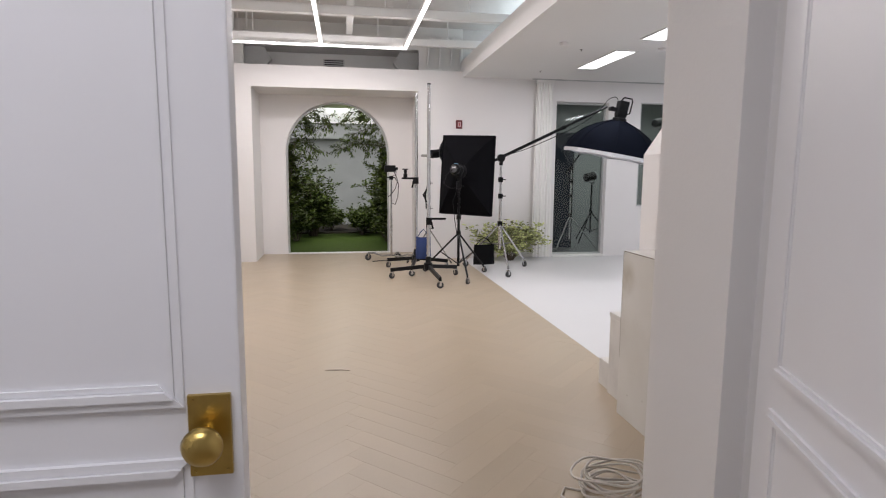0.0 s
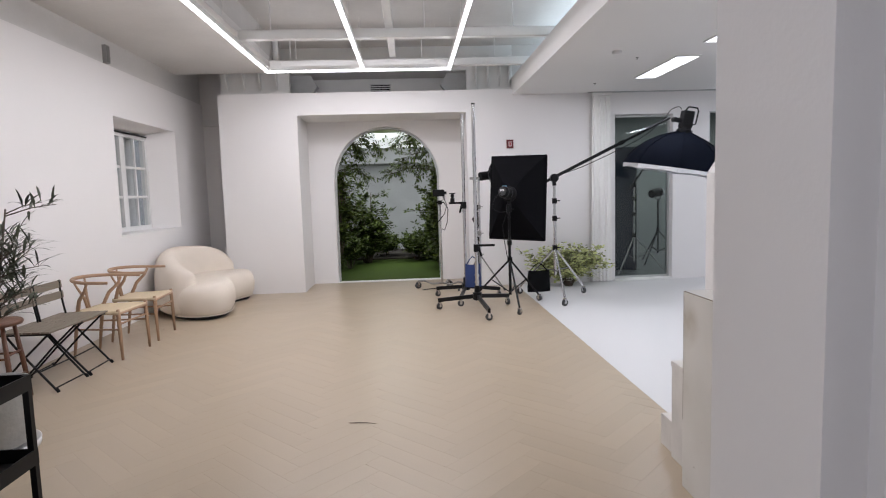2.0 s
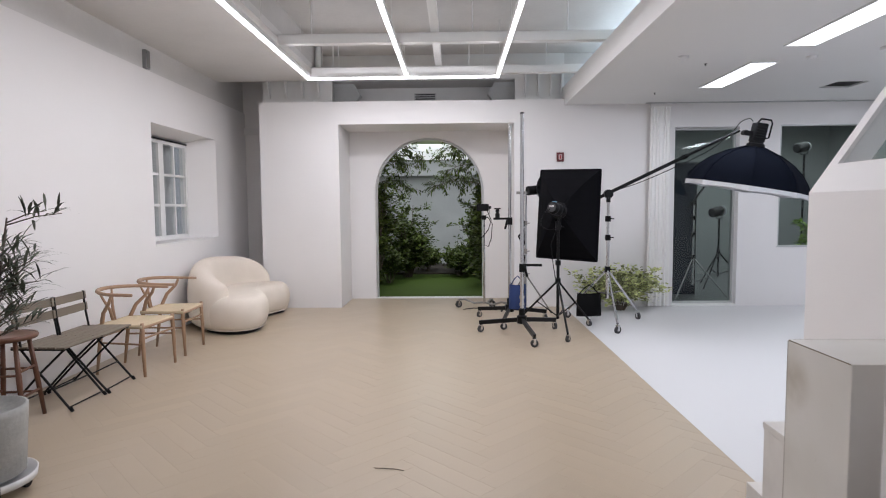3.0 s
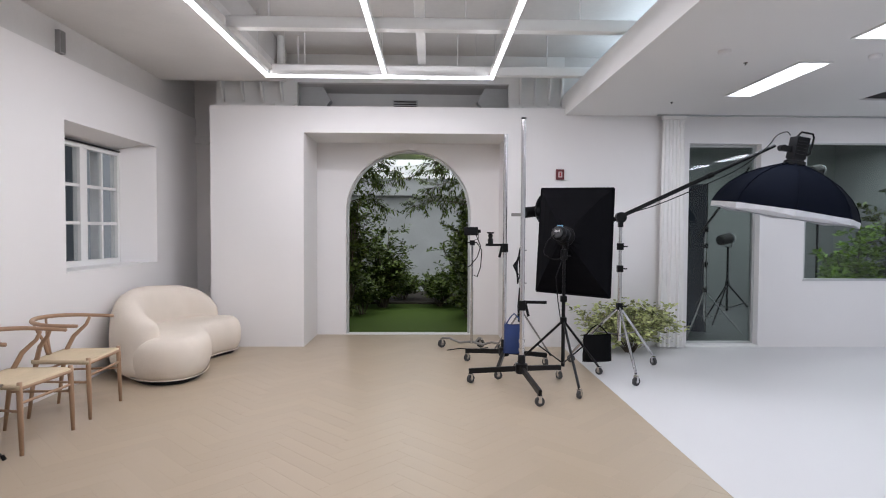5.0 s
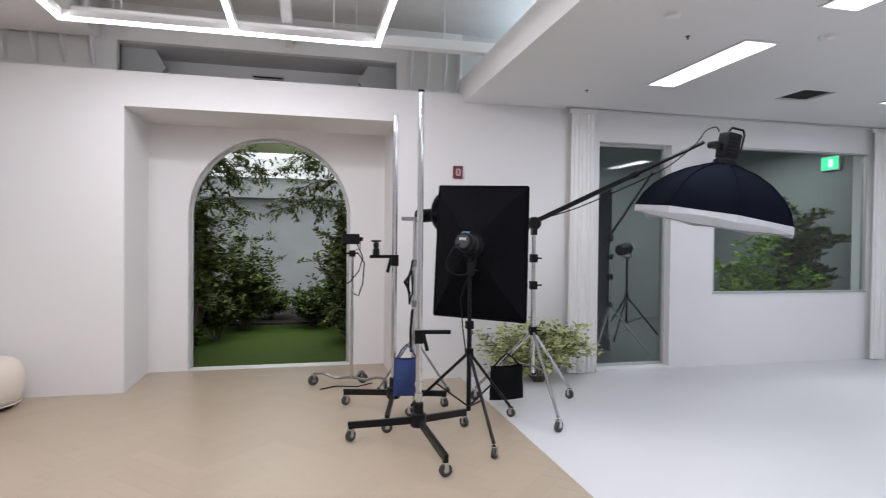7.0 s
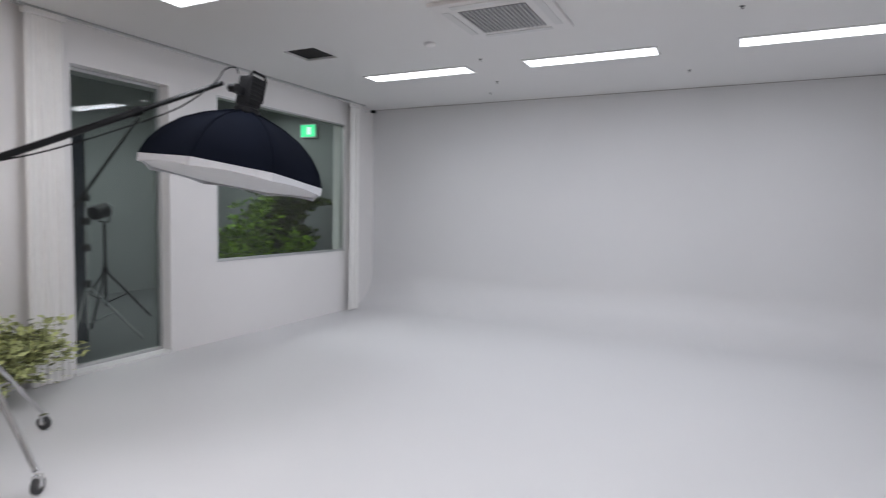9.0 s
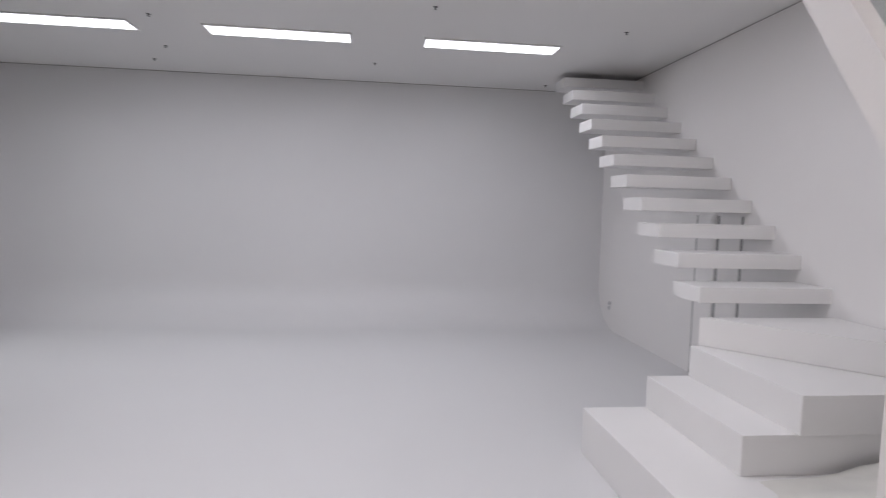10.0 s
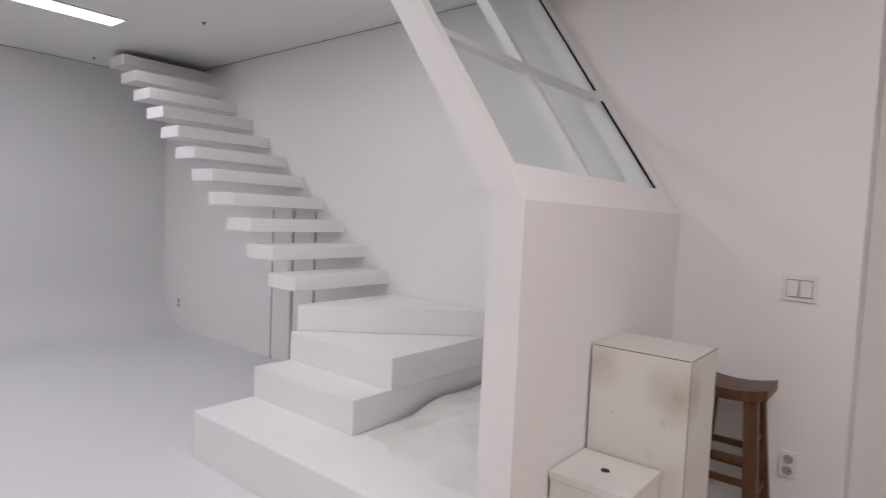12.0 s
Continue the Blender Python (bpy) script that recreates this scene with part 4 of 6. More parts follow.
def wishbone_chair(m):
    """Open armchair; local +x is its front."""
    c = thing("wishbone_chair", "oak wishbone chair with a woven paper-cord seat", "chair", "wishbone chairs", m)
    for sy in (-1, 1):
        bm = bmesh.new()
        bm_tube(bm, [(0.22, 0.235 * sy, 0.0), (0.215, 0.235 * sy, 0.2), (0.21, 0.232 * sy, 0.40), (0.21, 0.232 * sy, 0.465)], [0.012, 0.0165, 0.0185, 0.015], 10)
        part("front_leg", bm, OAK, c, smooth=True)
        bm = bmesh.new()
        bm_tube(bm, [(-0.25, 0.19 * sy, 0.0), (-0.22, 0.19 * sy, 0.22), (-0.19, 0.19 * sy, 0.42), (-0.14, 0.225 * sy, 0.55), (-0.06, 0.262 * sy, 0.64), (-0.035, 0.268 * sy, 0.70)],
                [0.011, 0.016, 0.0185, 0.017, 0.014, 0.012], 10)
        part("back_leg", bm, OAK, c, smooth=True)
        bm = bmesh.new()
        bm_rod(bm, (0.215, 0.235 * sy, 0.28), (-0.21, 0.19 * sy, 0.28), 0.0085)
        part("stretcher", bm, OAK, c)
    for x, y, z in ((0.212, 0.232, 0.33), (-0.215, 0.19, 0.33)):
        bm = bmesh.new()
        bm_rod(bm, (x, -y, z), (x, y, z), 0.009)
        part("stretcher", bm, OAK, c)
    bm = bmesh.new()
    arc = []
    for k in range(25):
        a = math.radians(-102 + 204 * k / 24)
        arc.append((-0.02 - 0.265 * math.cos(a) + (0.12 * max(0, abs(math.degrees(a)) - 85) / 17), 0.275 * math.sin(a), 0.715 + 0.018 * math.cos(a)))
    bm_tube(bm, arc, [0.013 + 0.004 * abs(math.sin(k / 24 * math.pi)) for k in range(25)], 10)
    part("top_rail", bm, OAK, c, smooth=True)
    bm = bmesh.new()
    for sy in (-1, 1):
        bm_tube(bm, [(-0.205, 0.012 * sy, 0.44), (-0.225, 0.02 * sy, 0.54), (-0.255, 0.06 * sy, 0.64), (-0.275, 0.085 * sy, 0.715)], [0.014, 0.013, 0.010, 0.009], 8)
    part("wishbone_splat", bm, OAK, c, smooth=True)
    bm = bmesh.new()
    top = []
    n = 10
    for i in range(n + 1):
        row = []
        for j in range(n + 1):
            u, v = i / n, j / n
            hw = 0.215 + 0.035 * u
            dip = 0.016 * math.sin(math.pi * u) * math.sin(math.pi * v)
            row.append(bm.verts.new((-0.21 + 0.43 * u, -hw + 2 * hw * v, 0.448 - dip)))
        top.append(row)
    for i in range(n):
        for j in range(n):
            bm.faces.new((top[i][j], top[i + 1][j], top[i + 1][j + 1], top[i][j + 1]))
    ext = bmesh.ops.extrude_face_region(bm, geom=bm.faces[:])
    bmesh.ops.translate(bm, vec=(0, 0, -0.03), verts=[e for e in ext["geom"] if isinstance(e, bmesh.types.BMVert)])
    part("seat", bm, CORD, c, "woven paper-cord seat", True)
    for (xa, ya, xb, yb) in ((0.215, -0.232, 0.215, 0.232), (-0.195, -0.19, -0.195, 0.19)):
        bm = bmesh.new()
        bm_rod(bm, (xa, ya, 0.425), (xb, yb, 0.425), 0.013)
        part("seat_rail", bm, OAK, c)
    return c


chair = wishbone_chair(pose(-2.485, 6.76, 0, 0, 0, 3))
copy_thing(chair, pose(-2.475, 6.085, 0, 0, 0, -4))


def bistro_chair(m):
    c = thing("folding_chair", "folding bistro chair with brown slats and black metal frame", "chair", "folding chairs", m)
    for sy in (-1, 1):
        y = 0.185 * sy
        bm = bmesh.new()
        bm_tube(bm, [(0.22, y, 0.01), (-0.02, y, 0.30), (-0.125, y, 0.44), (-0.150, y, 0.60), (-0.165, y, 0.765)], 0.0085, 8)
        part("long_leg", bm, BLACK_METAL, c)
        bm = bmesh.new()
        bm_tube(bm, [(-0.26, y * 0.9, 0.01), (-0.02, y * 0.9, 0.26), (0.19, y * 0.9, 0.455)], 0.0085, 8)
        part("short_leg", bm, BLACK_METAL, c)
        bm = bmesh.new()
        bm_rod(bm, (-0.20, y, 0.447), (0.20, y, 0.447), 0.008)
        part("seat_rail", bm, BLACK_METAL, c)
        for x in (0.22, -0.26):
            bm = bmesh.new()
            bm_rod(bm, (x + 0.012, y * (1 if x > 0 else 0.9), 0.0), (x - 0.006, y * (1 if x > 0 else 0.9), 0.03), 0.012)
            part("foot_cap", bm, BLACK_PLASTIC, c)
    for x, z in ((0.205, 0.03), (-0.245, 0.03), (0.10, 0.16)):
        bm = bmesh.new()
        bm_rod(bm, (x, -0.18, z), (x, 0.18, z), 0.006)
        part("cross_bar", bm, BLACK_METAL, c)
    for k in range(6):
        x = -0.185 + k * 0.068
        part("seat_slat", boxes((x, -0.21, 0.456, x + 0.058, 0.21, 0.470), bevel=0.003), SLAT_WOOD, c)
    for x, z in ((-0.172, 0.635), (-0.181, 0.728)):
        b = boxes((-0.007, -0.215, -0.032, 0.007, 0.215, 0.032), bevel=0.003)
        o = part("back_slat", b, SLAT_WOOD, c)
        o.matrix_basis = pose(x + 0.016, 0, z, 0, -5, 0)
    return c


fold = bistro_chair(pose(-2.55, 5.57, 0, 0, 0, 2))
copy_thing(fold, pose(-2.56, 5.18, 0, 0, 0, -2))


def round_stool(m):
    c = thing("round_stool", "dark brown wooden stool with a round seat", "stool", "wooden stools", m)
    bm = bmesh.new()
    bm_lathe(bm, [(0.14, 0.565), (0.165, 0.572), (0.172, 0.588), (0.165, 0.602), (0.12, 0.600), (0.0, 0.594)], 32)
    part("seat", bm, DARK_WOOD, c, smooth=True)
    for k in range(4):
        a = math.radians(45 + 90 * k)
        bm = bmesh.new()
        bm_tube(bm, [(0.185 * math.cos(a), 0.185 * math.sin(a), 0.0), (0.15 * math.cos(a), 0.15 * math.sin(a), 0.3), (0.115 * math.cos(a), 0.115 * math.sin(a), 0.575)], [0.013, 0.018, 0.014], 10)
        part("leg", bm, DARK_WOOD, c, smooth=True)
        for z, r in ((0.17, 0.165), (0.34, 0.145)):
            b2 = math.radians(45 + 90 * (k + 1))
            bm = bmesh.new()
            bm_rod(bm, (r * math.cos(a), r * math.sin(a), z + 0.02 * (k % 2)), (r * math.cos(b2), r * math.sin(b2), z + 0.02 * (k % 2)), 0.0085)
            part("rung", bm, DARK_WOOD, c)
    return c


stool = round_stool(pose(-2.62, 4.80, 0, 0, 0, 10))
copy_thing(stool, pose(-2.52, 4.33, 0, 0, 0, 31))


def saddle_stool():
    c = thing("saddle_stool", "tall rustic dark wooden stool with a curved saddle seat", "stool", "", pose(1.655, 2.32, 0, 0, 0, 0))
    WORN = surface("worn_brown_wood", (0.105, 0.046, 0.022), 0.40, vary=0.8, scale=14, bump=0.15, bump_scale=45, stretch=(1.6, 1.6, 0.25), grain=0.5)
    bm = bmesh.new()
    n = 16
    rows = []
    for z0 in (0.0, -0.048):
        rows.append([[bm.verts.new((-0.17 + 0.34 * i / n, y, 0.695 + z0 + 0.026 * ((2 * i / n - 1) ** 2) - 0.004 * abs(y) / 0.12)) for y in (-0.125, -0.06, 0.06, 0.125)] for i in range(n + 1)])
    for g in rows:
        for i in range(n):
            for j in range(3):
                bm.faces.new((g[i][j], g[i + 1][j], g[i + 1][j + 1], g[i][j + 1]))
    a, b = rows
    for i in range(n):
        bm.faces.new((a[i][0], a[i + 1][0], b[i + 1][0], b[i][0]))
        bm.faces.new((a[i][3], a[i + 1][3], b[i + 1][3], b[i][3]))
    for i in (0, n):
        for j in range(3):
            bm.faces.new((a[i][j], a[i][j + 1], b[i][j + 1], b[i][j]))
    part("seat", bm, WORN, c)
    for sx in (-1, 1):
        for sy in (-1, 1):
            o = boxes((-0.030, -0.022, 0.0, 0.030, 0.022, 0.66), bevel=0.005)
            for v in o.verts:
                k = 1 - v.co.z / 0.66
                v.co.x += sx * (0.10 + 0.05 * k)
                v.co.y += sy * (0.075 + 0.075 * k)
            part("leg", o, WORN, c)
        for z in (0.20, 0.44):
            r = 0.10 + 0.05 * (1 - z / 0.66)
            q = 0.075 + 0.075 * (1 - z / 0.66)
            part("rung", boxes((sx * r - 0.012, -q, z, sx * r + 0.012, q, z + 0.03), bevel=0.004), WORN, c)
    for sy in (-1, 1):
        for z in (0.26, 0.36):
            r = 0.10 + 0.05 * (1 - z / 0.66)
            q = 0.075 + 0.075 * (1 - z / 0.66)
            part("rung", boxes((-r, sy * q - 0.011, z, r, sy * q + 0.011, z + 0.03), bevel=0.004), WORN, c)


saddle_stool()


# ---- trolley, planter, cable ----
def trolley():
    c = thing("trolley", "black metal two-tier rolling trolley", "trolley", "", pose(-1.36, 2.58, 0))
    for sx in (-1, 1):
        for sy in (-1, 1):
            part("post", boxes((sx * 0.225 - 0.012, sy * 0.26 - 0.012, 0.06, sx * 0.225 + 0.012, sy * 0.26 + 0.012, 0.76), bevel=0.002), BLACK_METAL, c)
            bm = bmesh.new()
            bm_rod(bm, (sx * 0.225 - 0.011, sy * 0.26, 0.03), (sx * 0.225 + 0.011, sy * 0.26, 0.03), 0.03, seg=16)
            part("caster", bm, RUBBER, c)
    for z in (0.16, 0.40, 0.70):
        part("tray", boxes((-0.23, -0.265, z, 0.23, 0.265, z + 0.006), (-0.238, -0.272, z, -0.2305, 0.272, z + 0.06), (0.2305, -0.272, z, 0.238, 0.272, z + 0.06),
                           (-0.2305, -0.272, z, 0.2305, -0.2655, z + 0.06), (-0.2305, 0.2655, z, 0.2305, 0.272, z + 0.06)), BLACK_METAL, c)


trolley()


def leaf_mesh(bm, p, direction, length, width, bend=0.2, up=Vector((0, 0, 1))):
    """One narrow leaf of two bent quads with a point at the tip."""
    d = direction.normalized()
    side = d.cross(up)
    if side.length < 1e-3:
        side = Vector((1, 0, 0))
    side.normalize()
    nrm = side.cross(d)
    a = bm.verts.new(p)
    b0 = bm.verts.new(p + d * length * 0.4 + side * width * 0.5 + nrm * bend * length * 0.10)
    b1 = bm.verts.new(p + d * length * 0.4 - side * width * 0.5 + nrm * bend * length * 0.10)
    c0 = bm.verts.new(p + d * length * 0.75 + side * width * 0.36 - nrm * bend * length * 0.05)
    c1 = bm.verts.new(p + d * length * 0.75 - side * width * 0.36 - nrm * bend * length * 0.05)
    e = bm.verts.new(p + d * length - nrm * bend * length * 0.30)
    bm.faces.new((a, b0, b1))
    bm.faces.new((b1, b0, c0, c1))
    bm.faces.new((c1, c0, e))


def leaf_material(name, colour, rough=0.5):
    m = surface(name, colour, rough, vary=0.35, scale=7, spec=0.22)
    nt = m.node_tree
    geo = nt.nodes.new("ShaderNodeNewGeometry")
    hsv = nt.nodes.new("ShaderNodeHueSaturation")
    mul = nt.nodes.new("ShaderNodeMath")
    mul.operation = "MULTIPLY_ADD"
    mul.inputs[1].default_value, mul.inputs[2].default_value = 1.5, 0.25
    b = nt.nodes["Principled BSDF"]
    src = b.inputs["Base Color"].links[0].from_socket
    nt.links.new(geo.outputs["Random Per Island"], mul.inputs[0])
    nt.links.new(mul.outputs[0], hsv.inputs["Value"])
    nt.links.new(src, hsv.inputs["Color"])
    nt.links.new(hsv.outputs[0], b.inputs["Base Color"])
    b.inputs["Transmission Weight"].default_value = 0.0
    b.inputs["Subsurface Weight"].default_value = 0.0
    return m


LEAF_DARK = leaf_material("dark_narrow_leaf", (0.085, 0.098, 0.070))
LEAF_GREEN = leaf_material("garden_leaf", (0.070, 0.098, 0.018))
LEAF_LIGHT = leaf_material("pale_leaf", (0.40, 0.43, 0.19))
LEAF_BRIGHT = leaf_material("bright_leaf", (0.19, 0.34, 0.035))
BARK = surface("bark", (0.10, 0.08, 0.06), 0.85, vary=0.3, scale=20, bump=0.6, bump_scale=60)
CONCRETE = surface("pot_concrete", (0.42, 0.42, 0.40), 0.85, vary=0.25, scale=9, bump=0.6, bump_scale=45, grain=0.12)


def potted_tree():
    p = thing("planter", "round mottled concrete planter on a white wheeled saucer", "planter", "", pose(-1.975, 3.78, 0))
    bm = bmesh.new()
    bm_lathe(bm, [(0.165, 0.10), (0.178, 0.11), (0.200, 0.42), (0.202, 0.452), (0.186, 0.455), (0.178, 0.43), (0.0, 0.42)], 36)
    part("pot", bm, CONCRETE, p, smooth=True)
    bm = bmesh.new()
    bm_lathe(bm, [(0.19, 0.062), (0.222, 0.068), (0.228, 0.105), (0.220, 0.107), (0.208, 0.080), (0.0, 0.078)], 36)
    part("saucer", bm, PLASTIC_WHITE, p, smooth=True)
    for k in range(4):
        a = math.radians(35 + 90 * k)
        x, y = 0.17 * math.cos(a), 0.17 * math.sin(a)
        bm = bmesh.new()
        bm_rod(bm, (x - 0.012, y, 0.028), (x + 0.012, y, 0.028), 0.028, seg=16)
        bm_box(bm, x - 0.016, y - 0.012, 0.03, x + 0.016, y + 0.012, 0.064)
        part("caster", bm, BLACK_PLASTIC, p)
    t = thing("oleander", "thin potted shrub with long dark narrow leaves", "plant", "", pose(-1.975, 3.78, 0.43))
    rnd = random.Random(11)
    trunk = bmesh.new()
    leaves = bmesh.new()
    stems = []
    for k in range(7):
        a = k * 0.9 + rnd.random() * 0.5
        lean = 0.05 + 0.22 * rnd.random()
        top = Vector((math.cos(a) * lean, math.sin(a) * lean, 0.60 + 0.40 * rnd.random()))
        base = Vector((math.cos(a) * 0.03, math.sin(a) * 0.03, -0.005))
        mid = base.lerp(top, 0.5) + Vector((rnd.uniform(-0.03, 0.03), rnd.uniform(-0.03, 0.03), 0.03))
        stem = bmesh.new()
        bm_tube(stem, [base, mid, top], [0.010, 0.007, 0.004], 7)
        part("stem", stem, BARK, t, smooth=True)
        stems.append((mid, top))
    for mid, top in stems:
        for b in range(13):
            f = rnd.uniform(-0.15, 1.0)
            p0 = mid.lerp(top, f)
            a = rnd.uniform(0, math.tau)
            d = Vector((math.cos(a), math.sin(a), rnd.uniform(0.2, 0.9))).normalized()
            ln_ = rnd.uniform(0.10, 0.25)
            p1 = p0 + d * ln_
            bm_tube(trunk, [p0, p0.lerp(p1, 0.5) + Vector((0, 0, 0.012)), p1], [0.004, 0.003, 0.002], 5)
            for q in range(11):
                g = rnd.uniform(0.35, 1.0)
                a2 = rnd.uniform(0, math.tau)
                dd = (d * 0.9 + Vector((math.cos(a2), math.sin(a2), rnd.uniform(-0.35, 0.8)))).normalized()
                leaf_mesh(leaves, p0.lerp(p1, g), dd, rnd.uniform(0.10, 0.18), rnd.uniform(0.010, 0.017), 0.5)
    part("branch_work", trunk, BARK, t, smooth=True)
    part("leaves", leaves, LEAF_DARK, t)


potted_tree()


PALE_CABLE = surface("pale_cable", (0.60, 0.56, 0.51), 0.5, vary=0.1)


def cable_coil():
    c = thing("cable", "loosely coiled pale cable lying on the floor", "cable", "", pose(1.22, 2.34, 0))
    rnd = random.Random(4)
    for k in range(9):
        bm = bmesh.new()
        r = 0.10 + 0.05 * rnd.random()
        ox, oy, h = rnd.uniform(-0.035, 0.035), rnd.uniform(-0.035, 0.035), 0.006 + 0.010 * k
        pts = [(ox + r * (1 + 0.12 * math.sin(2 * a + k)) * math.cos(a), oy + r * 0.85 * math.sin(a), h + 0.008 * (1 + math.sin(3 * a + k))) for a in [i * math.tau / 40 for i in range(40)]]
        bm_tube(bm, pts, 0.0052, 7, True)
        part("loop", bm, PALE_CABLE, c, smooth=True)
    bm = bmesh.new()
    bm_tube(bm, [(-0.13, 0.02, 0.006), (-0.2, 0.06, 0.005), (-0.24, 0.0, 0.005), (-0.22, -0.05, 0.005)], 0.0045, 7)
    part("tail", bm, PALE_CABLE, c)


cable_coil()


w = thing("twig", "thin dark bent twig lying on the oak floor", "twig", "", pose(0.03, 4.08, 0.0))
bm = bmesh.new()
bm_tube(bm, [(-0.085, 0.012, 0.003), (-0.03, 0.004, 0.004), (0.03, -0.004, 0.0045), (0.085, -0.02, 0.003)], [0.0018, 0.003, 0.0028, 0.0012], 6)
part("stem", bm, BARK, w)


# ---- studio lighting gear ----
SOFT_BLACK = surface("black_softbox_cloth", (0.006, 0.006, 0.0075), 0.85, vary=0.25, scale=5, spec=0.04)
OCTA_CLOTH = surface("blue_black_cloth", (0.005, 0.0065, 0.012), 0.9, vary=0.25, scale=4, spec=0.04)
DIFFUSER = surface("white_diffuser_cloth", (0.78, 0.78, 0.80), 0.85, vary=0.05, scale=6, bump=0.3, bump_scale=30)
SILVER_CLOTH = surface("silver_rim_cloth", (0.62, 0.63, 0.66), 0.5, vary=0.12, scale=9, bump=0.4, bump_scale=25)
BLUE_BAG = surface("blue_sandbag_cloth", (0.02, 0.045, 0.16), 0.7, vary=0.25, scale=9, bump=0.4, bump_scale=90)
BLACK_BAG = surface("black_sandbag_cloth", (0.008, 0.008, 0.009), 0.85, vary=0.25, scale=9, bump=0.4, bump_scale=90, spec=0.08)
GREY_METAL = surface("worn_grey_metal", (0.30, 0.29, 0.28), 0.45, 0.8, vary=0.25, scale=14)


def caster(parent, x, y, r=0.045, turn=0.0):
    """A swivelling wheel under the point x, y: fork and tyre."""
    b = boxes((-0.014, -0.020, r * 0.8, 0.014, -0.014, r * 2.0), (-0.014, 0.014, r * 0.8, 0.014, 0.020, r * 2.0), (-0.018, -0.020, r * 2.0, 0.018, 0.020, r * 2.25), bevel=0.001)
    c = part("caster", b, CHROME, parent)
    c.matrix_basis = pose(x, y, 0, 0, 0, turn)
    b = bmesh.new()
    bm_rod(b, (0, -0.012, r), (0, 0.012, r), r, seg=18)
    part("tyre", b, RUBBER, c)
    b = bmesh.new()
    bm_rod(b, (0, -0.015, r), (0, 0.015, r), r * 0.45, seg=12)
    part("rim", b, GREY_METAL, c)
    return c


def rolling_base(s, feet, zhub, mat, bar=0.024, drop=0.115):
    """Flat bars from a hub to wheels; feet are local points."""
    for k, (fx, fy) in enumerate(feet):
        d = Vector((fx, fy, 0))
        ln_ = d.length
        b = boxes((0.0, -bar / 1.6, -bar, ln_ + 0.02, bar / 1.6, bar), bevel=0.003)
        o = part("leg", b, mat, s)
        pitch = math.degrees(math.atan2(zhub - drop, ln_))
        o.matrix_basis = pose(0, 0, zhub, 0, pitch, math.degrees(math.atan2(fy, fx)))
        caster(s, fx, fy, 0.040, 40 + 75 * k)


def pole(s, z0, z1, r, mat, name="pole", x=0.0, y=0.0, seg=14):
    b = bmesh.new()
    bm_rod(b, (x, y, z0), (x, y, z1), r, seg=seg)
    return part(name, b, mat, s, smooth=False)


def clamp_handle(s, z, ang, length=0.22):
    b = boxes((-0.03, -0.03, -0.045, 0.03, 0.03, 0.045), bevel=0.006)
    bm_box(b, 0.0, -0.018, 0.018, length, 0.018, 0.044, bevel=0.006)
    bm_box(b, 0.02, -0.012, -0.11, 0.045, 0.012, 0.02, bevel=0.004, m=pose(0, 0, 0, 0, -14, 0))
    o = part("clamp", b, BLACK_PLASTIC, s, "black clamp with a grip handle")
    o.matrix_basis = pose(0, 0, z, 0, 0, ang)
    return o


def column_stand():
    s = thing("column_stand", "tall chrome camera column on a black wheeled base", "stand", "column stands", pose(1.14, 7.38, 0))
    rolling_base(s, [(-0.45, 0.19), (0.42, 0.33), (0.065, -0.54)], 0.185, BLACK_METAL)
    b = bmesh.new()
    bm_lathe(b, [(0.05, 0.14), (0.055, 0.15), (0.055, 0.225), (0.035, 0.235), (0.034, 0.30), (0.026, 0.31)], 20)
    part("hub", b, BLACK_METAL, s)
    pole(s, 0.3, 2.44, 0.021, CHROME, seg=18)
    for z in (0.34, 0.42):
        b = bmesh.new()
        bm_lathe(b, [(0.028, z), (0.028, z + 0.03)], 16)
        part("collar", b, CHROME, s)
    pole(s, 2.44, 2.455, 0.023, BLACK_PLASTIC, "end_cap")
    clamp_handle(s, 0.76, -8)


column_stand()


def column_stand_head():
    s = thing("column_stand", "tall chrome camera column with a ball head and clamp", "stand", "column stands", pose(1.075, 8.12, 0))
    rolling_base(s, [(-0.36, 0.36), (0.46, 0.14), (-0.11, -0.42)], 0.185, BLACK_METAL)
    b = bmesh.new()
    bm_lathe(b, [(0.05, 0.14), (0.055, 0.15), (0.055, 0.225), (0.035, 0.235), (0.034, 0.30), (0.026, 0.31)], 20)
    part("hub", b, BLACK_METAL, s)
    pole(s, 0.3, 2.43, 0.021, CHROME, seg=18)
    clamp_handle(s, 1.26, 180, 0.20)
    b = bmesh.new()
    bm_lathe(b, [(0.028, 0.0), (0.028, 0.05), (0.018, 0.06), (0.026, 0.085), (0.018, 0.105), (0.04, 0.11), (0.04, 0.122)], 18, pose(-0.15, 0, 1.30))
    part("ball_head", b, BLACK_METAL, s, "black ball head")


column_stand_head()


def cable(s, pts, r=0.006, mat=None):
    b = bmesh.new()
    bm_tube(b, pts, r, 7)
    return part("cable", b, mat or BLACK_PLASTIC, s, smooth=True)


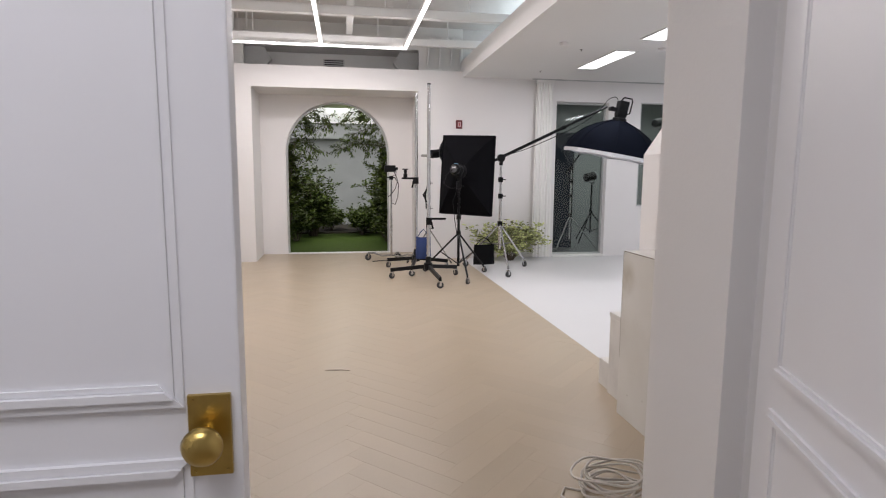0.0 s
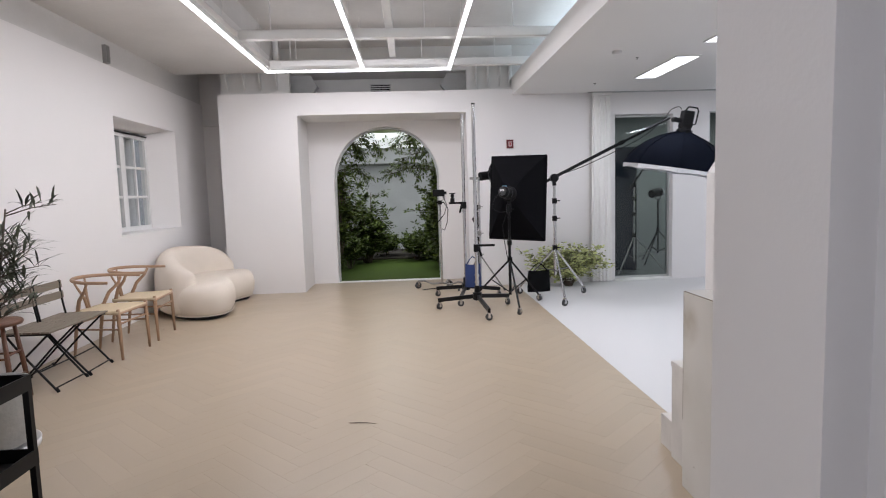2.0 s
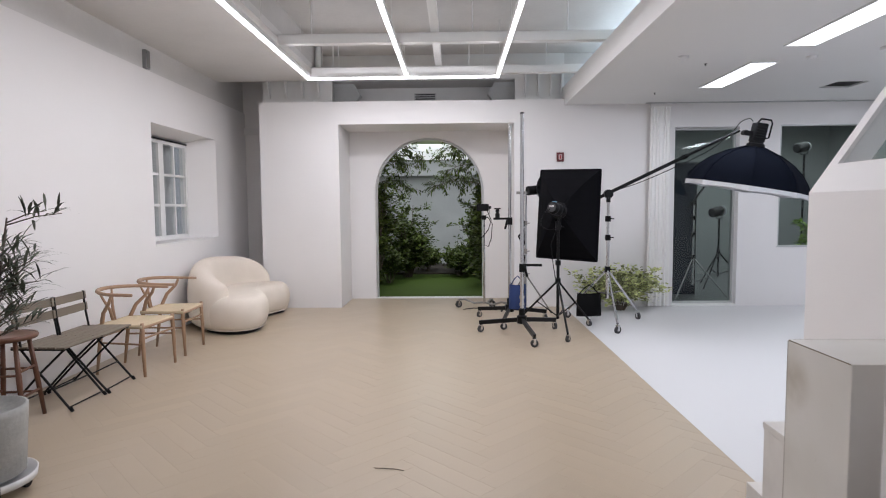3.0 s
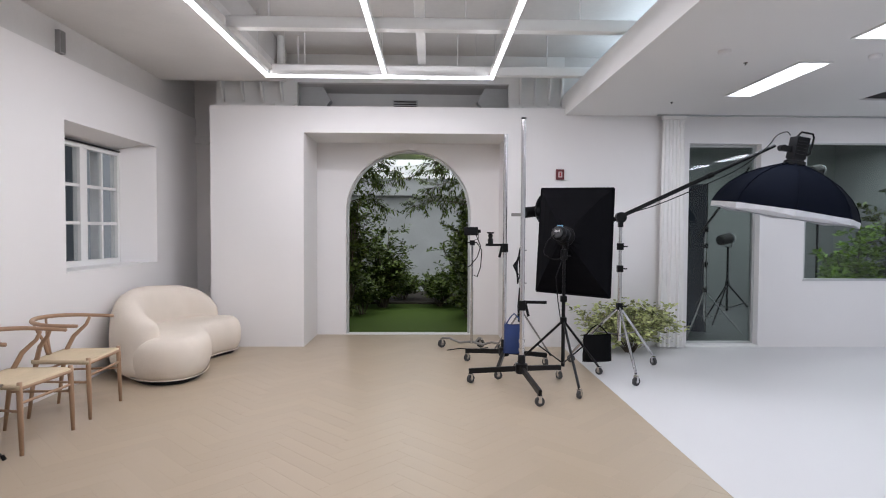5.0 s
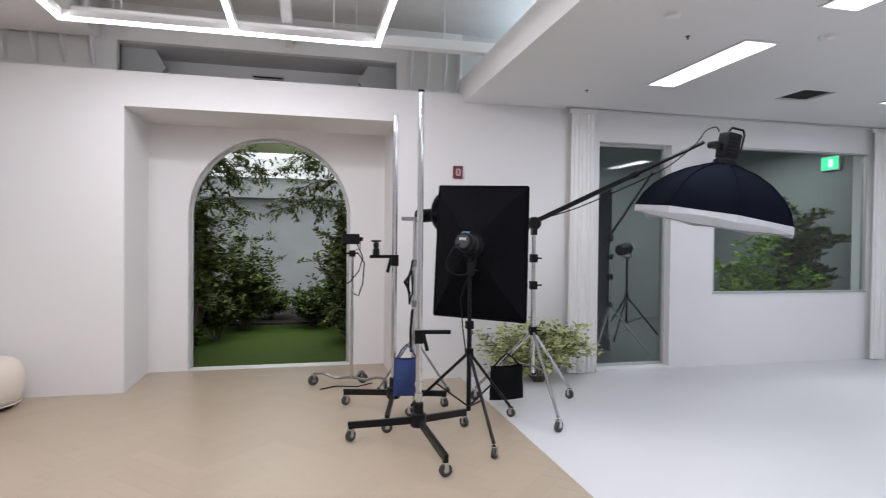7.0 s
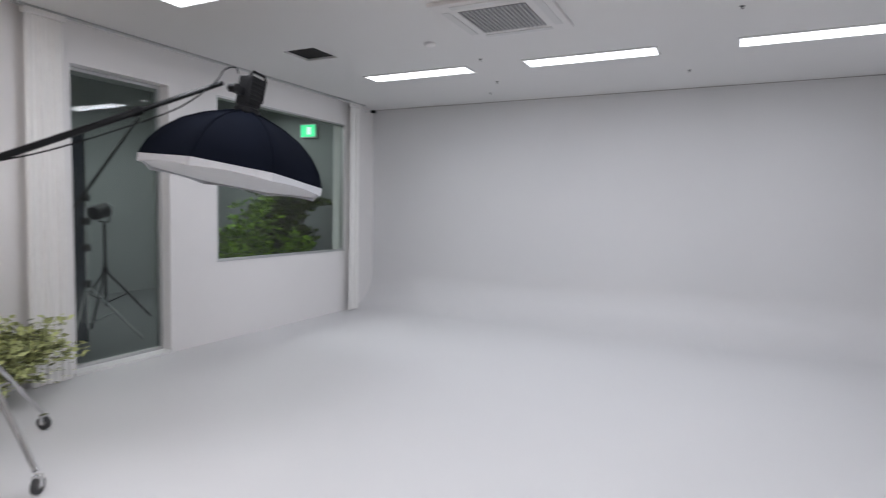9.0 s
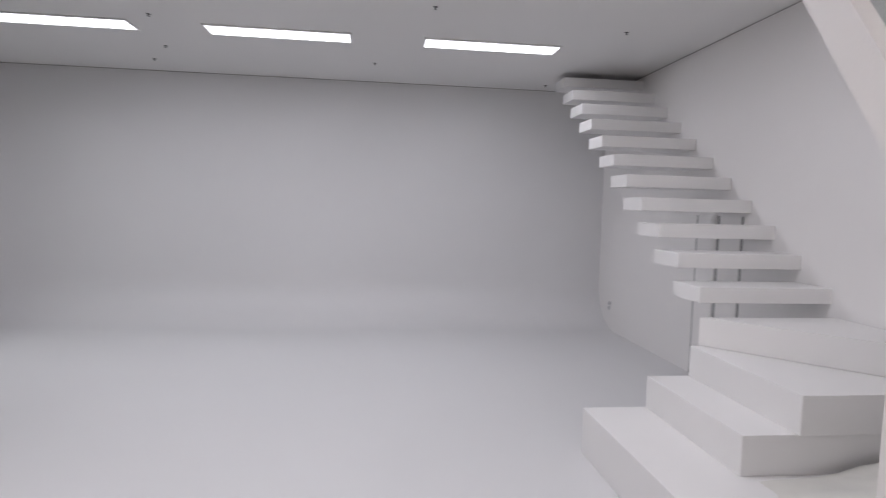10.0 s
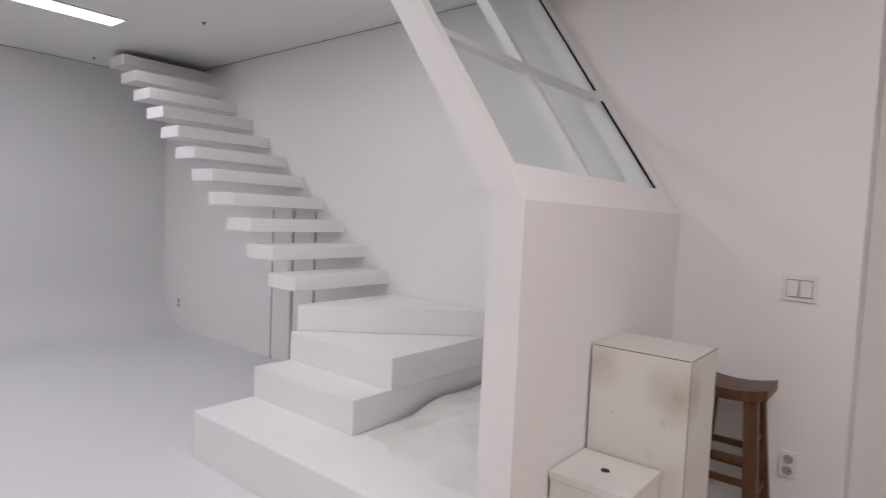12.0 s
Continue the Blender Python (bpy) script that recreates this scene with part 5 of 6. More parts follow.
def dish_stand():
    s = thing("light_stand", "slim silver stand carrying a black flash with reflector", "light stand", "light stands", pose(1.33, 8.62, 0))
    for k in range(3):
        a = math.radians(20 + 120 * k)
        b = bmesh.new()
        bm_rod(b, (0, 0, 0.55), (0.38 * math.cos(a), 0.38 * math.sin(a), 0.02), 0.010)
        part("leg", b, GREY_METAL, s)
        b = bmesh.new()
        bm_rod(b, (0.37 * math.cos(a), 0.37 * math.sin(a), 0.04), (0.39 * math.cos(a), 0.39 * math.sin(a), 0.0), 0.014)
        part("rubber_foot", b, RUBBER, s)
    pole(s, 0.12, 0.85, 0.021, CHROME)
    pole(s, 0.85, 1.62, 0.017, CHROME)
    for z in (0.55, 0.85, 1.22):
        b = boxes((-0.022, -0.022, z - 0.03, 0.022, 0.022, z + 0.03), bevel=0.005)
        bm_box(b, 0.02, -0.006, z - 0.006, 0.055, 0.006, z + 0.006)
        part("collar", b, GREY_METAL, s)
    b = boxes((-0.12, -0.015, 1.60, 0.10, 0.015, 1.635), bevel=0.004)
    part("bracket", b, GREY_METAL, s)
    b = bmesh.new()
    bm_lathe(b, [(0.055, 0.0), (0.06, 0.01), (0.06, 0.20), (0.05, 0.21)], 20, pose(0.02, -0.02, 1.64, 0, 84, 18))
    part("flash_head", b, BLACK_PLASTIC, s)
    b = bmesh.new()
    bm_lathe(b, [(0.06, 0.0), (0.10, 0.03), (0.17, 0.09), (0.215, 0.16), (0.215, 0.165), (0.165, 0.095), (0.09, 0.036), (0.0, 0.03)], 28, pose(0.24, 0.10, 1.63, 0, 80, -62))
    part("reflector", b, BLACK_METAL, s, "round black reflector dish", True)
    for k in range(3):
        cable(s, [(-0.02, -0.03, 1.25 - 0.05 * k), (-0.06 - 0.02 * k, -0.05, 1.05), (-0.05, -0.05 - 0.02 * k, 0.85 + 0.05 * k), (-0.02, -0.03, 0.95), (-0.03, -0.04, 1.15)], 0.009)
    cable(s, [(-0.02, -0.03, 0.8), (-0.04, -0.05, 0.6), (-0.03, -0.04, 0.42)], 0.012)


dish_stand()


def sandbag(label, x, y, z0, z1, w, mat, m_turn=0.0):
    s = thing("sandbag", label, "sandbag", "sandbags", pose(x, y, z0, 0, 0, m_turn))
    h = z1 - z0
    b = bmesh.new()
    n = 10
    for side in (-1, 1):
        g = []
        for i in range(n + 1):
            row = []
            for j in range(n + 1):
                u, v = i / n, j / n
                bulge = 0.055 * (math.sin(math.pi * u) ** 0.6) * (0.35 + 0.65 * math.sin(math.pi * min(1, (1 - v) * 0.75 + 0.12)))
                row.append(b.verts.new(((u - 0.5) * w * (1 + 0.06 * (1 - v)), side * (bulge + 0.003), v * h * (1 - 0.05 * math.sin(math.pi * u)))))
            g.append(row)
        for i in range(n):
            for j in range(n):
                b.faces.new((g[i][j], g[i + 1][j], g[i + 1][j + 1], g[i][j + 1]))
    bmesh.ops.remove_doubles(b, verts=b.verts, dist=0.008)
    part("bag", b, mat, s, smooth=True)
    b = bmesh.new()
    bm_tube(b, [(-w * 0.4, 0, h * 0.97), (-w * 0.2, 0, h + 0.06), (0, 0, h + 0.10), (w * 0.2, 0, h + 0.06), (w * 0.4, 0, h * 0.97)], 0.007, 7)
    part("strap", b, mat, s, smooth=True)


sandbag("blue cloth sandbag slung on a stand base", 1.155, 7.97, 0.20, 0.50, 0.20, BLUE_BAG, 0)
sandbag("black cloth sandbag hanging from the boom stand", 2.06, 8.16, 0.07, 0.36, 0.30, BLACK_BAG, 5)


def low_lamp_stand():
    s = thing("light_stand", "grey wheeled stand with a small black lamp head", "light stand", "light stands", pose(0.81, 9.12, 0))
    for k, (fx, fy) in enumerate(((-0.36, 0.10), (0.30, -0.24), (0.12, 0.10))):
        b = bmesh.new()
        bm_tube(b, [(0, 0, 0.09), (fx * 0.4, fy * 0.4, 0.075), (fx * 0.75, fy * 0.75, 0.12), (fx, fy, 0.115)], 0.014, 8)
        part("leg", b, GREY_METAL, s, smooth=True)
        caster(s, fx, fy, 0.05, 30 + 60 * k)
    pole(s, 0.07, 0.75, 0.017, CHROME)
    pole(s, 0.75, 1.30, 0.014, CHROME)
    b = boxes((-0.03, -0.02, 1.26, 0.03, 0.02, 1.32), bevel=0.006)
    bm_box(b, -0.06, -0.008, 1.285, 0.06, 0.008, 1.30)
    part("collar", b, BLACK_PLASTIC, s)
    b = bmesh.new()
    bm_tube(b, [(0.0, 0, 1.31), (0.075, 0, 1.34), (0.075, 0, 1.44)], 0.006, 8)
    part("yoke", b, GREY_METAL, s)
    b = boxes((-0.10, -0.06, 1.38, 0.065, 0.06, 1.48), bevel=0.012)
    bm_box(b, 0.065, -0.03, 1.41, 0.10, 0.03, 1.45, bevel=0.005)
    part("lamp_head", b, BLACK_PLASTIC, s)
    cable(s, [(0.04, 0, 1.40), (0.10, -0.02, 1.25), (0.06, -0.03, 1.12), (-0.02, -0.03, 1.02), (-0.05, -0.02, 1.0)])
    cable(s, [(0.05, 0, 1.30), (0.115, -0.02, 1.20), (0.10, -0.03, 1.0), (0.06, -0.02, 0.88), (0.02, -0.01, 0.9)])
    cable(s, [(0.2, 0.0, 0.02), (0.05, -0.08, 0.012), (-0.15, -0.02, 0.012), (-0.3, -0.12, 0.012)])


low_lamp_stand()


def softbox():
    """Rectangular softbox seen from behind on a black tripod."""
    s = thing("softbox", "large black rectangular softbox tilted on a black tripod", "softbox", "", pose(1.60, 7.73, 0))
    o = Vector((1.60, 7.73, 0))
    tl, tr, br = Vector((1.48, 8.262, 1.884)) - o, Vector((2.115, 7.845, 1.862)) - o, Vector((2.037, 7.679, 0.796)) - o
    bl = tl + (br - tr)
    c = (tl + br) / 2
    n = (tr - tl).cross(bl - tl).normalized()
    if n.y > 0:
        n = -n
    apex = c + n * 0.27
    b = bmesh.new()
    corners = [tl, tr, br, bl]
    rings = []
    for f, bow in ((0.0, 0.0), (0.25, 0.035), (0.5, 0.045), (0.75, 0.03), (1.0, 0.0)):
        ring = []
        for i in range(4):
            a, d = corners[i], corners[(i + 1) % 4]
            for q in range(6):
                t = q / 6
                edge = a.lerp(d, t)
                inner = apex + (edge - c).normalized() * 0.075
                p = edge.lerp(inner, f) + n * (bow + 0.02 * f * math.sin(math.pi * t) - 0.028 * math.sin(math.pi * t) * math.sin(math.pi * f))
                ring.append(b.verts.new(p))
        rings.append(ring)
    for a, d in zip(rings, rings[1:]):
        for k in range(24):
            b.faces.new((a[k], a[(k + 1) % 24], d[(k + 1) % 24], d[k]))
    part("shell", b, SOFT_BLACK, s, "black ribbed cloth shell")
    b = bmesh.new()
    for i in range(4):
        bm_tube(b, [corners[i], corners[i].lerp(corners[(i + 1) % 4], 0.5), corners[(i + 1) % 4]], 0.010, 6)
    part("rim", b, SOFT_BLACK, s)
    for i in range(4):
        b = bmesh.new()
        bm_tube(b, [corners[i], corners[i].lerp(apex, 0.5) + n * 0.045, apex + (corners[i] - c).normalized() * 0.07], 0.006, 6)
        part("rib", b, SOFT_BLACK, s)
    b = bmesh.new()
    q = [p - n * 0.012 for p in corners]
    q2 = [p - n * 0.018 for p in corners]
    v = [b.verts.new(p) for p in q] + [b.verts.new(p) for p in q2]
    for f in ((0, 1, 2, 3), (4, 5, 6, 7), (0, 1, 5, 4), (1, 2, 6, 5), (2, 3, 7, 6), (3, 0, 4, 7)):
        b.faces.new([v[k] for k in f])
    part("front_diffuser", b, DIFFUSER, s, "white front diffuser")
    rot = n.to_track_quat("Z", "Y").to_matrix().to_4x4()
    b = bmesh.new()
    bm_lathe(b, [(0.098, -0.02), (0.098, 0.012), (0.074, 0.02), (0.070, 0.05), (0.070, 0.19), (0.058, 0.215), (0.0, 0.215)], 24, Matrix.Translation(apex) @ rot)
    head = part("flash_head", b, BLACK_PLASTIC, s, "black flash head")
    ring_ = surface("satin_grey_ring", (0.05, 0.05, 0.055), 0.4, 0.0, vary=0.2, scale=20)
    for z0_, z1_ in ((0.055, 0.068), (0.165, 0.176)):
        b = bmesh.new()
        bm_lathe(b, [(0.0705, z0_), (0.0725, z0_ + 0.002), (0.0725, z1_ - 0.002), (0.0705, z1_)], 24, Matrix.Translation(apex) @ rot)
        part("trim_ring", b, ring_, head)
    b = bmesh.new()
    bm_lathe(b, [(0.050, 0.2155), (0.050, 0.222), (0.040, 0.224), (0.0, 0.223)], 22, Matrix.Translation(apex) @ rot)
    part("back_panel", b, surface("dark_panel", (0.03, 0.03, 0.033), 0.45), head, "dark control panel")
    spot = Matrix.Translation(apex + n * 0.224)
    side_ = n.cross(Vector((0, 0, 1))).normalized()
    up_ = side_.cross(n)
    for k in range(4):
        c_ = side_ * (0.014 * (k - 1.5)) + up_ * 0.016
        b = bmesh.new()
        bm_box(b, -0.004, -0.010, -0.003, 0.004, 0.010, 0.003, m=spot @ Matrix.Translation(c_) @ rot)
        part("indicator", b, PLASTIC_WHITE, head)
    b = bmesh.new()
    bm_box(b, -0.028, -0.010, -0.004, 0.028, 0.010, 0.004, m=Matrix.Translation(apex + n * 0.15 + Vector((0, 0, 0.073))) @ rot)
    part("label_plate", b, surface("pale_blue_label", (0.16, 0.34, 0.50), 0.5), head, "pale blue label")
    b = bmesh.new()
    a0 = apex + n * 0.20
    bm_tube(b, spline([a0, a0 + Vector((-0.09, -0.02, -0.06)), a0 + Vector((-0.13, 0.0, -0.19)), a0 + Vector((-0.03, 0.0, -0.25)), a0 + Vector((0.08, 0.0, -0.20)), a0 + Vector((0.10, 0.02, -0.06)), apex + n * 0.10 + Vector((0.07, 0, 0))], 5), 0.006, 7)
    part("cable_loop", b, BLACK_PLASTIC, head, smooth=True)
    b = boxes((-0.03, -0.03, 1.16, 0.03, 0.03, 1.26), bevel=0.008)
    bm_box(b, 0.03, -0.008, 1.19, 0.09, 0.008, 1.206)
    part("tilt_bracket", b, BLACK_METAL, s)
    pole(s, 0.12, 0.78, 0.018, BLACK_METAL)
    pole(s, 0.78, 1.30, 0.015, BLACK_METAL, "upper_pole")
    for fx, fy in ((-0.01, -0.67), (0.40, 0.15), (-0.40, 0.33)):
        b = bmesh.new()
        bm_rod(b, (0, 0, 0.57), (fx * 0.97, fy * 0.97, 0.09), 0.012)
        part("leg", b, BLACK_METAL, s)
        b = bmesh.new()
        bm_rod(b, (0, 0, 0.15), (fx * 0.55, fy * 0.55, 0.30), 0.007)
        part("brace", b, BLACK_METAL, s)
        caster(s, fx, fy, 0.036, 50 + 200 * fx)
    for z in (0.57, 0.78):
        b = boxes((-0.028, -0.028, z - 0.03, 0.028, 0.028, z + 0.03), bevel=0.006)
        part("collar", b, BLACK_PLASTIC, s)
    cable(s, [(apex.x, apex.y - 0.15, apex.z - 0.05), (-0.10, -0.1, 1.0), (-0.06, -0.03, 0.75), (-0.03, 0.0, 0.6)], 0.005)


softbox()


def boom():
    s = thing("boom_stand", "chrome wheeled boom stand with a long black arm", "boom stand", "", pose(2.27, 8.10, 0))
    for k, (fx, fy) in enumerate(((-0.045, -0.64), (0.44, 0.19), (-0.42, 0.32))):
        b = bmesh.new()
        bm_rod(b, (0, 0, 0.66), (fx * 0.98, fy * 0.98, 0.11), 0.014)
        part("leg", b, CHROME, s)
        b = bmesh.new()
        bm_rod(b, (0, 0, 0.36), (fx * 0.5, fy * 0.5, 0.38), 0.008)
        part("brace", b, GREY_METAL, s)
        caster(s, fx, fy, 0.042, 30 + 80 * k)
    pole(s, 0.30, 1.05, 0.020, CHROME, seg=16)
    pole(s, 1.05, 1.50, 0.016, CHROME, "upper_pole", seg=16)
    for z in (0.66, 1.05, 1.28):
        b = boxes((-0.028, -0.03, z - 0.035, 0.028, 0.03, z + 0.035), bevel=0.007)
        bm_box(b, 0.02, -0.006, z - 0.007, 0.075, 0.006, z + 0.007)
        part("collar", b, BLACK_PLASTIC, s)
    b = bmesh.new()
    bm_lathe(b, [(0.04, -0.035), (0.055, -0.03), (0.055, 0.03), (0.04, 0.035)], 20, pose(0, 0, 1.58, 90, 0, 0))
    bm_box(b, -0.022, -0.022, 1.48, 0.022, 0.022, 1.59)
    part("pivot", b, BLACK_METAL, s)
    end = Vector((1.40, -0.33, 2.285))
    st = Vector((-0.10, 0.03, 1.540))
    b = bmesh.new()
    mid = st.lerp(end, 0.62)
    bm_rod(b, st, mid, 0.021, seg=14)
    part("arm", b, BLACK_METAL, s)
    b = bmesh.new()
    bm_rod(b, mid, end, 0.0165, seg=12)
    part("arm_tip", b, BLACK_METAL, s)
    b = bmesh.new()
    bm_rod(b, mid - (end - st).normalized() * 0.03, mid + (end - st).normalized() * 0.03, 0.028, seg=12)
    part("arm_lock", b, BLACK_PLASTIC, s)
    cable(s, spline([end + Vector((0.15, 0, 0.10)), end + Vector((0.10, -0.02, 0.13)), end + Vector((0.0, -0.02, 0.09)), end + Vector((-0.09, -0.02, -0.02)), st.lerp(end, 0.80) + Vector((0, -0.02, -0.06)),
                     st.lerp(end, 0.6) + Vector((0, -0.02, -0.07)), st.lerp(end, 0.3) + Vector((0, -0.02, -0.05)), st.lerp(end, 0.1)], 4), 0.005)


boom()


def octabox():
    """Eight-sided softbox hanging from the boom, opening downward and tilted."""
    s = thing("octabox", "large dark octagonal softbox hanging from the boom", "softbox", "", pose(3.735, 7.72, 1.635, 4.5, 9.3, 0))
    R, H = 0.645, 0.47
    prof = [(1.0, 0.0), (0.94, 0.10), (0.83, 0.20), (0.66, 0.30), (0.45, 0.38), (0.24, 0.435), (0.10, H)]
    off = math.pi / 8
    b = bmesh.new()
    rings = []
    for f, z in prof:
        ring = []
        for k in range(8):
            a, d = off + k * math.tau / 8, off + (k + 1) * math.tau / 8
            pa, pb = Vector((math.cos(a), math.sin(a), 0)), Vector((math.cos(d), math.sin(d), 0))
            for q in range(4):
                p = pa.lerp(pb, q / 4) * R * f
                ring.append(b.verts.new((p.x, p.y, z - 0.012 * math.sin(math.pi * q / 4) * (1 - f))))
        rings.append(ring)
    for a, d in zip(rings, rings[1:]):
        for k in range(32):
            b.faces.new((a[k], a[(k + 1) % 32], d[(k + 1) % 32], d[k]))
    b.faces.new(rings[-1])
    part("shell", b, OCTA_CLOTH, s, "dark blue-black cloth shell", smooth=True)
    for k in range(8):
        a = off + k * math.tau / 8
        b = bmesh.new()
        bm_tube(b, [(R * f * math.cos(a), R * f * math.sin(a), z + 0.004) for f, z in prof], 0.005, 6)
        part("rib", b, OCTA_CLOTH, s)
    b = bmesh.new()
    n = 32
    lo, hi, li = [], [], []
    for k in range(8):
        a, d = off + k * math.tau / 8, off + (k + 1) * math.tau / 8
        pa, pb = Vector((math.cos(a), math.sin(a), 0)), Vector((math.cos(d), math.sin(d), 0))
        for q in range(4):
            p = pa.lerp(pb, q / 4) * R
            sag = 0.016 * math.sin(math.pi * q / 4)
            hi.append(b.verts.new((p.x * 1.004, p.y * 1.004, 0.004)))
            lo.append(b.verts.new((p.x * 1.002, p.y * 1.002, -0.052 + sag)))
            li.append(b.verts.new((p.x * 0.985, p.y * 0.985, -0.050 + sag)))
    for k in range(n):
        m = (k + 1) % n
        b.faces.new((hi[k], hi[m], lo[m], lo[k]))
        b.faces.new((lo[k], lo[m], li[m], li[k]))
    part("rim_band", b, SILVER_CLOTH, s, "crinkled silver-white rim band")
    b = bmesh.new()
    ring = []
    for k in range(8):
        a = off + k * math.tau / 8
        ring.append((math.cos(a) * R * 0.985, math.sin(a) * R * 0.985))
    bm_prism(b, ring, -0.026, -0.020, "z")
    part("front_diffuser", b, DIFFUSER, s, "white front diffuser")
    b = bmesh.new()
    bm_lathe(b, [(0.095, H - 0.015), (0.095, H + 0.02), (0.075, H + 0.03), (0.075, H + 0.05)], 22)
    bm_box(b, -0.064, -0.066, H + 0.045, 0.064, 0.066, H + 0.255, bevel=0.016)
    head = part("flash_head", b, BLACK_PLASTIC, s, "black flash head")
    for k in range(5):
        part("vent_rib", boxes((-0.05, -0.071, H + 0.09 + k * 0.03, 0.05, -0.065, H + 0.10 + k * 0.03)), BLACK_METAL, head)
    b = bmesh.new()
    bm_tube(b, [(0.07, 0.0, H + 0.09), (0.125, 0.0, H + 0.11), (0.13, 0.0, H + 0.27), (0.11, 0.0, H + 0.305), (0.0, 0.0, H + 0.305), (-0.03, 0.0, H + 0.26)], 0.010, 8)
    part("grip", b, BLACK_PLASTIC, head)
    b = boxes((-0.16, -0.022, H + 0.10, -0.07, 0.022, H + 0.155), bevel=0.006)
    bm_rod(b, (-0.15, -0.035, H + 0.128), (-0.15, 0.035, H + 0.128), 0.030, seg=14)
    part("tilt_bracket", b, BLACK_METAL, head)


octabox()


# gear behind the glass
def tripod(name, label, x, y, h, r, mat, head, spread=0.5):
    s = thing(name, label, "light stand", "stands behind the glass", pose(x, y, 0))
    for k in range(3):
        a = math.radians(100 + 120 * k)
        b = bmesh.new()
        bm_rod(b, (0, 0, 0.62), (spread * math.cos(a), spread * math.sin(a), 0.01), r * 0.75)
        part("leg", b, mat, s)
        b = bmesh.new()
        bm_rod(b, (0, 0, 0.22), (spread * 0.5 * math.cos(a), spread * 0.5 * math.sin(a), 0.32), r * 0.45)
        part("brace", b, mat, s)
    pole(s, 0.18, h, r, mat)
    b = boxes((-0.026, -0.026, 0.59, 0.026, 0.026, 0.66), bevel=0.006)
    part("collar", b, BLACK_PLASTIC, s)
    if head:
        b = bmesh.new()
        bm_lathe(b, [(0.07, 0.0), (0.085, 0.02), (0.085, 0.22), (0.06, 0.24)], 20, pose(-0.14, 0, h + 0.10, 0, 80, 20))
        part("lamp_head", b, BLACK_PLASTIC, s)
        b = bmesh.new()
        bm_lathe(b, [(0.08, 0.0), (0.075, 0.012), (0.0, 0.014)], 20, pose(0.10, 0.085, h + 0.14, 0, 80, 20))
        part("lens", b, SILVER_CLOTH, s)
        b = bmesh.new()
        bm_tube(b, [(0, -0.1, h + 0.12), (0, -0.1, h), (0, 0.1, h), (0, 0.1, h + 0.12)], 0.008, 8)
        part("yoke", b, BLACK_METAL, s)
    return s


st_ = tripod("light_stand", "silver tripod stand with a black boom arm behind the glass door", 4.15, 10.15, 1.50, 0.016, CHROME, False)
b = bmesh.new()
bm_rod(b, (-0.10, 0.0, 1.38), (0.62, 0.05, 2.34), 0.016, seg=12)
part("boom_arm", b, BLACK_METAL, st_, "black boom arm")
for z_ in (0.98, 1.24, 1.47):
    part("collar", boxes((-0.03, -0.03, z_ - 0.035, 0.03, 0.03, z_ + 0.035), bevel=0.006), BLACK_PLASTIC, st_)
tripod("light_stand", "black tripod with a spot lamp behind the glass door", 5.02, 11.2, 1.20, 0.018, BLACK_METAL, True)
tripod("light_stand", "tall black stand with a lamp behind the window", 6.45, 11.2, 2.30, 0.018, BLACK_METAL, True)
v = thing("flag_panel", "tall blue-black foam panel standing behind the glass door", "panel", "", pose(3.90, 10.42, 0, 0, 0, 78))
part("board", boxes((-0.02, -0.36, 0.0, 0.02, 0.36, 2.12), bevel=0.003), surface("navy_board", (0.010, 0.016, 0.032), 0.6, vary=0.2, scale=3), v)
part("edge_tape", boxes((-0.024, -0.372, 0.0, 0.024, -0.3605, 2.12)), BLACK_METAL, v)


